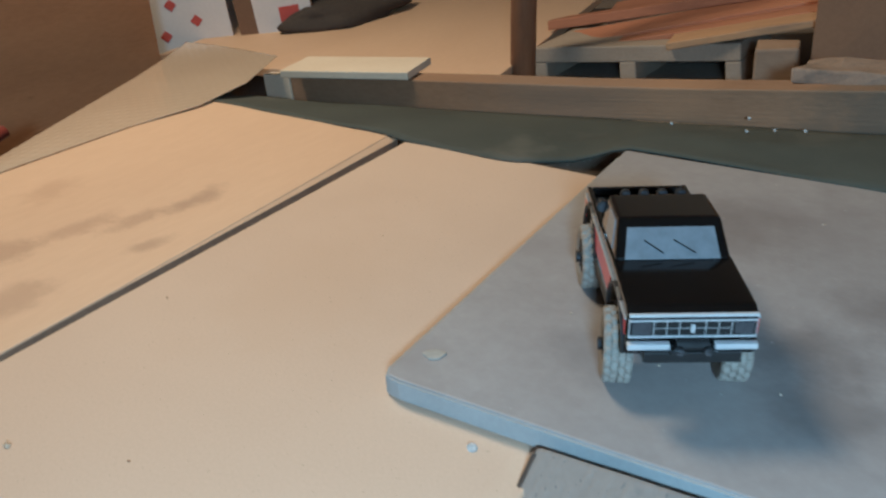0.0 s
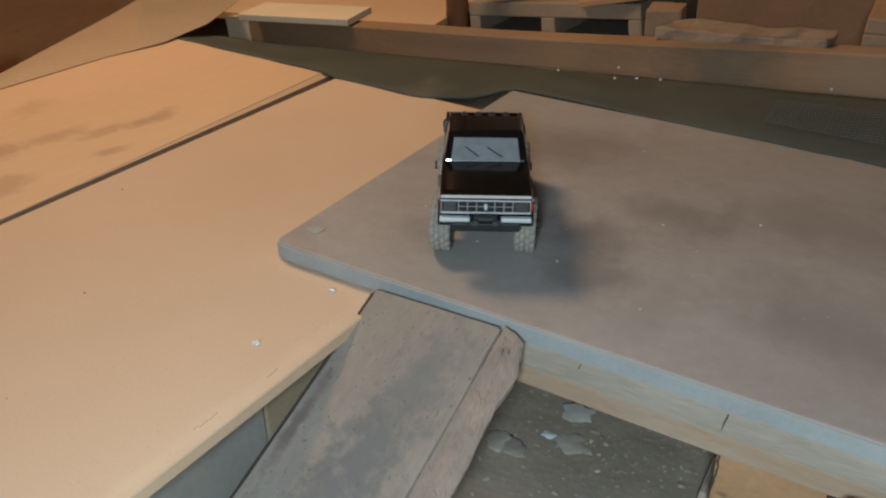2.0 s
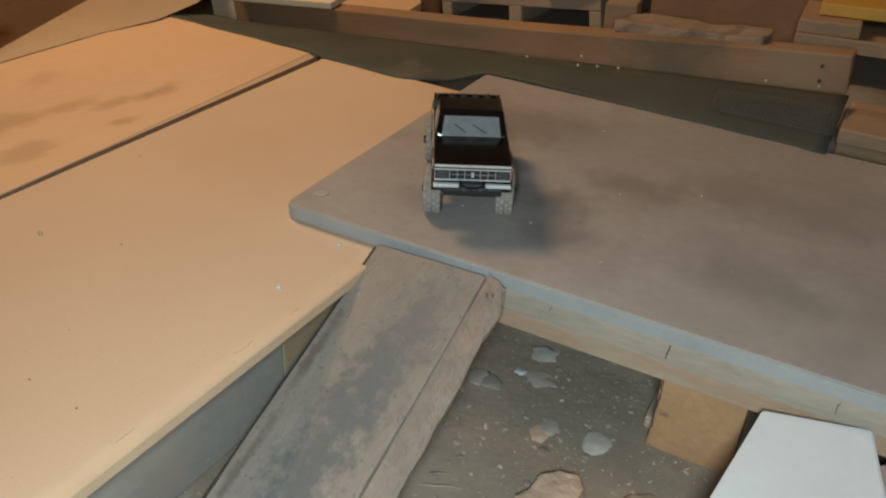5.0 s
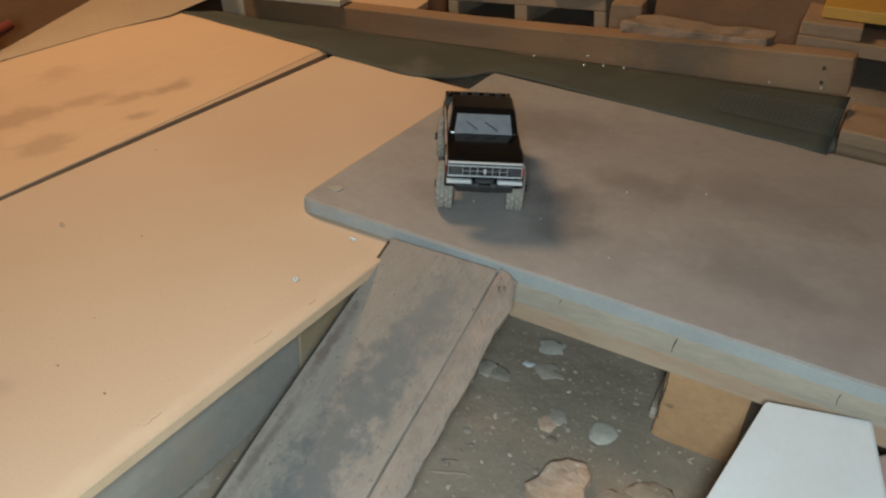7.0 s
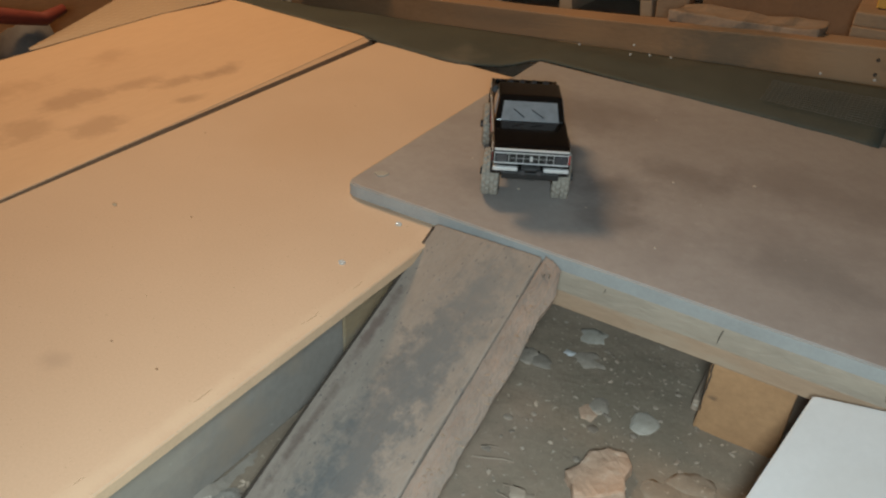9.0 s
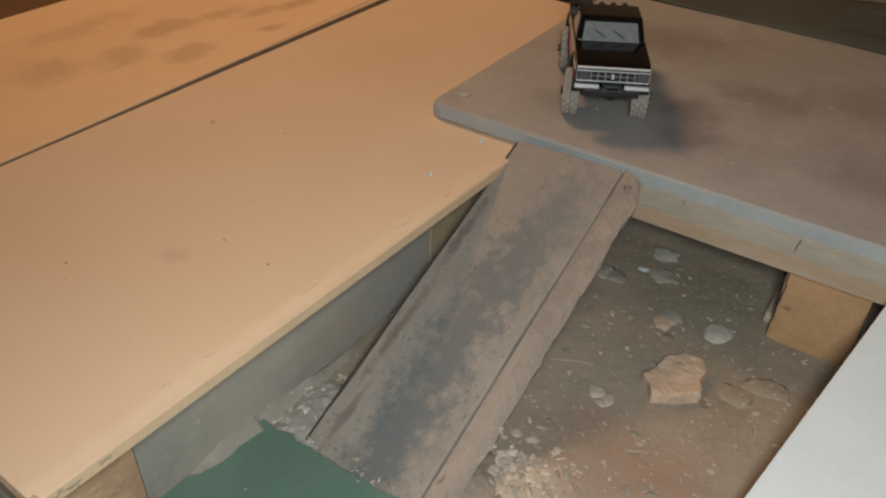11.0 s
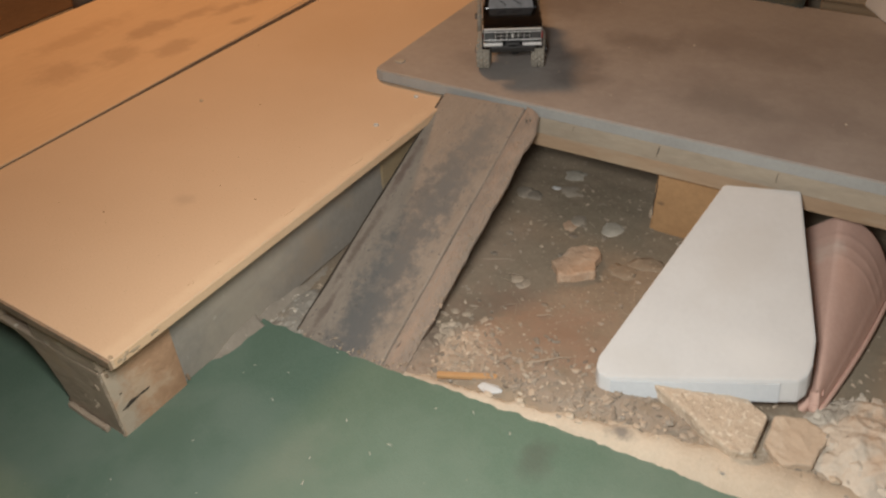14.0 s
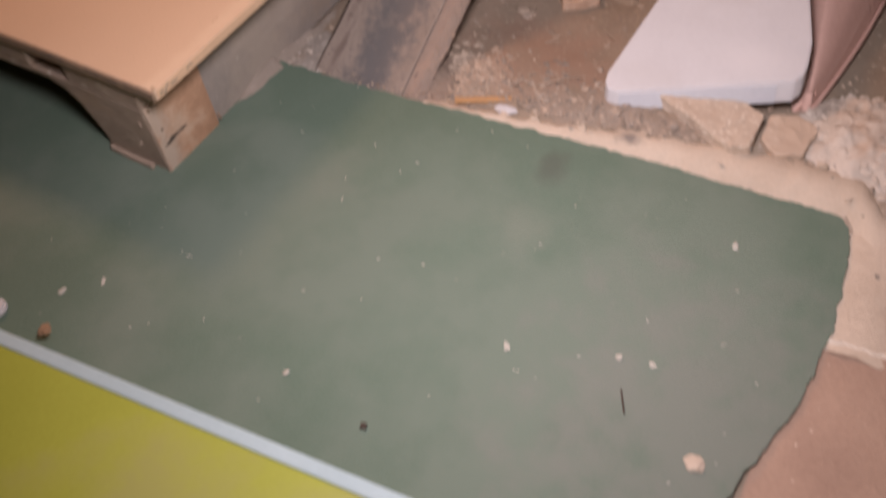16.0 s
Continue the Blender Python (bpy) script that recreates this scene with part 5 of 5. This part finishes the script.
solid("red_handle", tube([(-0.97, 0.40, 0.20), (-0.955, 0.50, 0.175), (-0.95, 0.575, 0.152), (-0.95, 0.615, 0.140), (-0.948, 0.655, 0.150)], [0.016, 0.015, 0.013, 0.012, 0.008], 10), RED_DARK, "dark red plastic handle sticking out beside the board", "handle", smooth=True)
b = rock((0.05, 0.06, 0.065), 51, 3, 0.3)
solid("grey_bag", b, DARK_GREY, "crumpled grey bag in the gap beside the board", "bag", pose(-0.985, 0.60, 0.060), smooth=True)
solid("post", tube([(0, 0, -0.05), (0, 0, 0.4), (0.002, 0, 0.9), (0, 0, 2.3)], 0.0225, 14), POST_WOOD, "slim round brown wooden post", "post", pose(-0.522, 1.362, 0), smooth=True)

# concrete block with two hollow cells
cell = thing("concrete_block", "pale hollow concrete block lying on its side", "concrete block", pose(-0.335, 1.425, 0.020, 0, -6.9, 0))
for name, x0, x1, z0, z1 in (("lower_shell", -0.185, 0.185, 0.0, 0.028), ("upper_shell", -0.185, 0.185, 0.112, 0.14), ("web", -0.185, -0.160, 0.0282, 0.1118), ("web", -0.020, 0.010, 0.0282, 0.1118), ("web", 0.160, 0.185, 0.0282, 0.1118)):
    part(name, box(x0, x1, 0, 0.19, z0, z1, 0.003, cuts=2, rough=0.0015), CONCRETE, cell)
# near-black slab inside the hollow cells, standing in for their shade
part("back_web", box(-0.16, 0.16, 0.15, 0.17, 0.029, 0.111), DARK, cell)

# stack of reddish planks
for i, (x, y, z, rx, ry, rz, lx, ly) in enumerate(((-0.22, 1.53, 0.185, 0, -13, 6, 0.34, 0.05), (-0.18, 1.59, 0.205, 4, -13, 10, 0.36, 0.045), (-0.26, 1.66, 0.205, -5, -12, 3, 0.34, 0.05), (-0.14, 1.72, 0.245, 5, -14, 8, 0.36, 0.05))):
    solid("reddish_plank", box(-lx, lx, -ly, ly, -0.009, 0.009, 0.002, cuts=3, rough=0.002, seed=i), REDWOOD, "reddish-brown plank leaning on the concrete block", "plank", pose(x, y, z, rx, ry, rz), group="leaning planks")
solid("pinkish_plank", box(-0.115, 0.115, -0.035, 0.035, -0.006, 0.006, 0.002, cuts=2, rough=0.002), PALLET_WOOD, "short pale pinkish plank on the pile", "plank", pose(-0.175, 1.455, 0.195, 0, -13, 8), group="leaning planks")

# brown leaning panel, and wood beside it
solid("leaning_panel", hexa([(-0.055, 1.385, 0.08), (0.235, 1.36, 0.08), (0.235, 1.39, 0.08), (-0.055, 1.415, 0.08)], [(-0.075, 1.45, 0.46), (0.33, 1.42, 0.46), (0.33, 1.44, 0.46), (-0.075, 1.47, 0.46)], 0.003, cuts=5, rough=0.004, seed=2), CARDBOARD, "brown dusty panel leaning behind the beam", "panel")
solid("wood_stub", box(-0.03, 0.03, -0.03, 0.03, -0.1, 0.10, 0.004, cuts=2, rough=0.002), TAN_WOOD, "short brown timber stub between plank pile and panel", "timber", pose(-0.095, 1.37, 0.10, 0, -4, 10))
# right-hand pallet with a yellow board
rp = thing("stacked_pallet", "pale wooden pallet behind the beam carrying a yellow board", "pallet", pose(0.23, 1.26, 0.10, 0, -2, 4))
part("block", box(0.0, 0.085, 0.0, 0.09, 0.0, 0.105, 0.003, cuts=2, rough=0.002), TAN_WOOD, rp)
part("block", box(0.45, 0.53, 0.0, 0.09, 0.0, 0.105, 0.003), TAN_WOOD, rp)
part("cross_board", box(-0.005, 0.55, -0.004, 0.10, 0.1055, 0.127, 0.002, cuts=2, rough=0.0015), TAN_WOOD, rp)
part("deck_board", box(-0.005, 0.085, 0.0, 0.6, 0.1275, 0.150, 0.003, cuts=2, rough=0.002), TAN_WOOD, rp)
part("deck_board", box(0.46, 0.55, 0.0, 0.6, 0.1275, 0.150, 0.003), TAN_WOOD, rp)
solid("yellow_board", box(0.02, 0.55, 0.03, 0.6, 0.1515, 0.170, 0.002), YELLOW, "yellow-orange board lying on the pallet", "board", pose(0.23, 1.26, 0.10, 0, -2, 4))
solid("wood_step", box(0.0, 0.30, 0.0, 0.10, 0.0, 0.155, 0.004, cuts=3, rough=0.003), TAN_WOOD, "brown wooden block at the end of the beam", "timber", pose(0.335, 1.11, 0.0, 0, 0, 2))
solid("timber_offcut", box(0.0, 0.085, 0.0, 0.085, 0.0, 0.022, 0.003, cuts=2, rough=0.002), TAN_WOOD, "pale timber offcut lying on the grey board", "timber", pose(0.335, 1.005, TOP + 0.001, 0, 0, 2))
solid("white_block", box(0.0, 0.10, 0.0, 0.03, 0.0, 0.08, 0.003), WHITE_FOAM, "white foam piece standing on the grey board", "foam", pose(0.412, 1.01, TOP + 0.001, 0, 0, -55))

# ---- the model truck ----
truck = thing("model_truck", "black toy pickup truck with a red side stripe and dusty tyres", "toy truck", pose(-0.0105, 0.613, TOP, 0, 0, -58.5))
FX, RX, WR = 0.062, -0.064, 0.0262


def arch(cx, r, z0, n=10, flip=False):
    a = [(cx + r * math.cos(math.pi * k / n), z0 + r * math.sin(math.pi * k / n) * 0.92) for k in range(n + 1)]
    return a[::-1] if not flip else a


Z0, ZB = 0.041, 0.0735
front = [(-0.024, ZB)] + [(-0.024, Z0)] + arch(FX, 0.030, Z0) + [(0.0955, Z0), (0.097, 0.052), (0.0955, 0.071), (0.090, 0.0738), (0.037, 0.0765)]
part("front_body", profile(front, -0.0400, 0.0400, 0.0018), BLACK_PAINT, truck)
rear = [(-0.0245, ZB)] + [(-0.097, ZB), (-0.097, 0.046), (-0.094, Z0)] + arch(RX, 0.030, Z0)[0:] + [(-0.0245, Z0)]
for y0, y1 in ((-0.0400, -0.0360), (0.0360, 0.0400)):
    part("bed_side", profile(rear, y0, y1, 0.001), BLACK_PAINT, truck)
part("bed_floor", box(-0.096, -0.025, -0.0357, 0.0357, 0.056, 0.0585), BLACK_PLASTIC, truck)
part("tailgate", box(-0.097, -0.0935, -0.0357, 0.0357, 0.044, 0.0732, 0.001), BLACK_PAINT, truck)
cab_low = [(-0.0242, -0.0390, 0.0738), (0.0375, -0.0390, 0.0760), (0.0375, 0.0390, 0.0760), (-0.0242, 0.0390, 0.0738)]
cab_top = [(-0.0235, -0.0345, 0.0985), (0.0185, -0.0345, 0.0992), (0.0185, 0.0345, 0.0992), (-0.0235, 0.0345, 0.0985)]
part("cab", hexa(cab_low, cab_top, 0.0028), BLACK_PAINT, truck)


def pane(name, quad, parent, mat=GLAZING, lift=0.0006, label=""):
    q = [Vector(p) for p in quad]
    n = (q[1] - q[0]).cross(q[3] - q[0]).normalized()
    return part(name, hexa([p - n * 0.0008 for p in q], [p + n * lift for p in q], 0.0002), mat, parent, label)


def on_face(a, b_, c, d, u0, u1, v0, v1):
    """A quad within the face a b c d (a-b below, d-c above)."""
    a, b_, c, d = (Vector(p) for p in (a, b_, c, d))
    at = lambda u, v: a.lerp(b_, u).lerp(d.lerp(c, u), v)
    return [at(u0, v0), at(u1, v0), at(u1, v1), at(u0, v1)]


pane("windscreen", on_face(cab_low[1], cab_low[2], cab_top[2], cab_top[1], 0.09, 0.91, 0.035, 0.78), truck, label="smoky grey windscreen")
pane("rear_window", on_face(cab_low[3], cab_low[0], cab_top[0], cab_top[3], 0.12, 0.88, 0.25, 0.84), truck)
pane("side_window", on_face(cab_low[0], cab_low[1], cab_top[1], cab_top[0], 0.34, 0.82, 0.14, 0.84), truck)
pane("side_window", on_face(cab_low[2], cab_low[3], cab_top[3], cab_top[2], 0.18, 0.66, 0.14, 0.84), truck)
for a0, a1 in ((0.25, 0.42), (0.52, 0.70)):
    q = on_face(cab_low[1], cab_low[2], cab_top[2], cab_top[1], a0, a1, 0.2, 0.5)
    part("wiper", tube([q[1] + Vector((0.0012, 0, 0)), q[3] + Vector((0.0012, 0, 0))], 0.0006, 4), BLACK_PLASTIC, truck)
for s in (-1, 1):
    y = s * 0.0401
    def stripe(x0, x1, z0, z1, cut0=0.0, cut1=0.0):
        b = hexa([(x0 + cut0, y - 0.0003, z0), (x1 - cut1, y - 0.0003, z0), (x1 - cut1, y + 0.0006 * s + 0.0001, z0), (x0 + cut0, y + 0.0006 * s + 0.0001, z0)],
                 [(x0, y - 0.0003, z1), (x1, y - 0.0003, z1), (x1, y + 0.0006 * s + 0.0001, z1), (x0, y + 0.0006 * s + 0.0001, z1)])
        return b
    part("red_stripe", stripe(-0.0415, 0.0375, 0.0485, 0.0662, 0.005, 0.005), RED_PAINT, truck, "glossy red side stripe")
    part("red_stripe", stripe(-0.0968, -0.0950, 0.049, 0.0662), RED_PAINT, truck)
    part("red_stripe", stripe(-0.0952, -0.0875, 0.0495, 0.0662, 0, 0.003), RED_PAINT, truck)
    part("red_stripe", stripe(0.0880, 0.0955, 0.056, 0.0662, 0.003, 0), RED_PAINT, truck)
    part("silver_trim", box(-0.096, 0.0955, min(y, y + 0.0012 * s), max(y, y + 0.0012 * s), 0.0666, 0.0682), SILVER, truck, "silver side trim")
    part("rocker", tube([(-0.036, s * 0.038, 0.0365), (0.028, s * 0.038, 0.0365)], 0.0032, 8), BLACK_PLASTIC, truck)
    for cx in (FX, RX):
        part("fender_flare", tube([(px, s * 0.0404, pz) for px, pz in arch(cx, 0.031, Z0)], 0.0018, 6), BLACK_PLASTIC, truck)
# front end
grille = part("grille", box(0.0962, 0.0985, -0.0385, 0.0385, 0.0558, 0.0705, 0.0006), BLACK_PLASTIC, truck)
for z, h in ((0.0563, 0.0006), (0.0678, 0.0005), (0.0715, 0.0010)):
    part("chrome_bar", box(0.0974, 0.0994, -0.0390, 0.0390, z - h, z + h, 0.0002), CHROME, grille, "chrome bar")
for y in (-0.0386, -0.0235, -0.0157, -0.0079, 0.0079, 0.0157, 0.0235, 0.0386):
    part("chrome_bar", box(0.0978, 0.0990, y - 0.00035, y + 0.00035, 0.0568, 0.0675), SILVER, grille)
part("chrome_bar", box(0.0978, 0.0988, -0.0235, 0.0235, 0.0618, 0.0623), SILVER, grille)
part("badge", box(0.0985, 0.1002, -0.0014, 0.0014, 0.0595, 0.0650, 0.0005), CHROME, grille)
for s in (-1, 1):
    part("headlight", box(0.0980, 0.0996, min(s * 0.0250, s * 0.0370), max(s * 0.0250, s * 0.0370), 0.0578, 0.0668, 0.0008), LENS, truck, "dark glassy headlight")
    part("white_bumper_end", box(0.0985, 0.1035, min(s * 0.0135, s * 0.0398), max(s * 0.0135, s * 0.0398), 0.0492, 0.0532, 0.0008), CHROME, truck, "bright bumper end")
bumper = part("front_bumper", box(0.0965, 0.1055, -0.030, 0.030, 0.0410, 0.0490, 0.0012), BLACK_PLASTIC, truck)
for y in (-0.011, 0.011):
    part("tow_hook", tube([(0.104, y - 0.003, 0.048), (0.1085, y - 0.002, 0.0515), (0.1085, y + 0.002, 0.0515), (0.104, y + 0.003, 0.048)], 0.0012, 6), BLACK_PLASTIC, bumper)
for y in (-0.0085, 0.0085):
    fog = part("fog_lamp", disc(0.0030, 0.0020, 14, "X", 0.0006), BLACK_PLASTIC, bumper)
    fog.location = (0.1062, y, 0.0506)
    part("lamp_glass", disc(0.0024, 0.0004, 14, "X"), LENS, fog).location = (0.0022, 0, 0)
part("winch", disc(0.0035, 0.010, 12, "Y"), BLACK_PLASTIC, bumper).location = (0.102, 0, 0.0522)
part("rear_bumper", box(-0.1035, -0.0975, -0.032, 0.032, 0.041, 0.0465, 0.001), BLACK_PLASTIC, truck)
for s in (-1, 1):
    part("tail_light", box(-0.0985, -0.0972, min(s * 0.026, s * 0.033), max(s * 0.026, s * 0.033), 0.052, 0.066, 0.0005), RED_PAINT, truck, "red tail light")
# roll bar with lamps, and clutter in the bed
bar = part("roll_bar", tube([(-0.034, -0.029, 0.059), (-0.034, -0.029, 0.085), (-0.034, -0.025, 0.0890), (-0.034, 0.025, 0.0890), (-0.034, 0.029, 0.085), (-0.034, 0.029, 0.059)], 0.0022, 8), BLACK_PLASTIC, truck)
for s in (-1, 1):
    tube_b = tube([(-0.035, s * 0.026, 0.0885), (-0.066, s * 0.029, 0.060)], 0.0018, 6)
    part("brace", tube_b, BLACK_PLASTIC, bar)
for k in range(4):
    y = -0.0203 + 0.0135 * k
    lamp_b = part("roof_lamp", disc(0.0038, 0.0028, 14, "X", 0.0008), BLACK_PLASTIC, bar)
    lamp_b.location = (-0.036, y, 0.0928)
    part("lamp_glass", disc(0.0031, 0.0004, 14, "X"), LENS, lamp_b).location = (0.0030, 0, 0)
part("bed_cover", box(-0.0925, -0.0670, -0.0320, 0.0320, 0.0586, 0.0660, 0.0012), BLACK_PLASTIC, truck)
part("cover_panel", box(-0.0895, -0.0700, -0.0285, 0.0285, 0.0661, 0.0668, 0.0003), BLACK_PAINT, truck, "glossy black cover panel")
part("bed_box", box(-0.0445, -0.0370, -0.026, 0.026, 0.0587, 0.0740, 0.001), BLACK_PLASTIC, truck)
for k in range(8):
    part("bed_rib", box(-0.0645, -0.0560, -0.0285 + 0.0076 * k, -0.0245 + 0.0076 * k, 0.0587, 0.0655, 0.0006), BLACK_PAINT, truck, "glossy black rib")
for y in (-0.018, 0.002, 0.020):
    part("bed_canister", disc(0.0042, 0.0065, 14, "Y", 0.0008), BLACK_PAINT, truck).location = (-0.0500, y, 0.0632)
side_lamp = part("side_lamp", disc(0.0046, 0.0032, 14, "X", 0.0008), BLACK_PLASTIC, bar)
side_lamp.location = (-0.034, -0.0370, 0.0850)
part("lamp_glass", disc(0.0038, 0.0004, 14, "X"), LENS, side_lamp).location = (0.0034, 0, 0)
part("lamp_stay", tube([(-0.034, -0.028, 0.080), (-0.034, -0.0365, 0.0815)], 0.0012, 6), BLACK_PLASTIC, bar)
# chassis
for s in (-1, 1):
    part("frame_rail", box(-0.09, 0.09, min(s * 0.012, s * 0.016), max(s * 0.012, s * 0.016), 0.036, 0.0405), BLACK_PLASTIC, truck)
part("skid_plate", box(-0.02, 0.024, -0.016, 0.016, 0.030, 0.0355, 0.002), BLACK_PLASTIC, truck)
for cx in (FX, RX):
    axle = part("axle", tube([(cx, -0.036, WR), (cx, 0.036, WR)], 0.0035, 8), BLACK_PLASTIC, truck)
    part("differential", rock((0.008, 0.008, 0.008), 2, 2, 0.05), BLACK_PLASTIC, axle, smooth=True).location = (cx, 0.006, WR)
    for s in (-1, 1):
        part("shock", tube([(cx, s * 0.022, WR), (cx - 0.006, s * 0.018, 0.052)], 0.0026, 8), SILVER, axle)


def wheel(cx, side, steer):
    hub = new("wheel")
    hub.empty_display_size = 0.01
    hub.parent = truck
    hub.matrix_basis = pose(cx, side * 0.0385, WR, 0, 0, steer)
    b = bmesh.new()
    n = 72
    across = ((0.0145, -0.0085), (0.0195, -0.0096), (0.0230, -0.0094), (0.0243, -0.0080), (0.0245, -0.0052), (0.0245, -0.0040), (0.0245, -0.0010), (0.0240, 0.0),
              (0.0245, 0.0010), (0.0245, 0.0040), (0.0245, 0.0052), (0.0243, 0.0080), (0.0230, 0.0094), (0.0195, 0.0096), (0.0145, 0.0085))
    loops = []
    for k in range(n):
        a = 2 * math.pi * k / n
        loop = []
        for j, (r, y) in enumerate(across):
            row = 0 if j < 5 else 1 if j < 7 else 2 if j in (8, 9) else 3
            knob = (k + 2 * (row % 2)) % 4 < 2
            if 2 <= j <= 12 and j != 7:
                r += (0.0015 if knob else 0.0) * (0.6 if j in (2, 12) else 1)
            loop.append(b.verts.new((r * math.cos(a), y, r * math.sin(a))))
        loops.append(loop)
    for k in range(n):
        p, q = loops[k], loops[(k + 1) % n]
        for j in range(len(across)):
            b.faces.new((p[j], p[(j + 1) % len(across)], q[(j + 1) % len(across)], q[j]))
    part("tyre", b, TYRE, hub, "dusty grey knobbly tyre")
    b = disc(0.0146, 0.0078, 28, "Y", 0.001)
    for k in range(6):
        spoke = box(0.004, 0.0132, side * 0.0076 - 0.001, side * 0.0085 + 0.0018, -0.0022, 0.0022, 0.0006, segments=1)
        bmesh.ops.rotate(spoke, matrix=Matrix.Rotation(2 * math.pi * k / 6, 3, "Y"), verts=spoke.verts)
        joined(b, spoke)
    joined(b, moved(disc(0.0045, 0.0025, 12, "Y"), 0, side * 0.0098, 0))
    part("rim", b, RIM, hub)


for cx, steer in ((FX, -6), (RX, 0)):
    for side in (-1, 1):
        wheel(cx, side, steer)
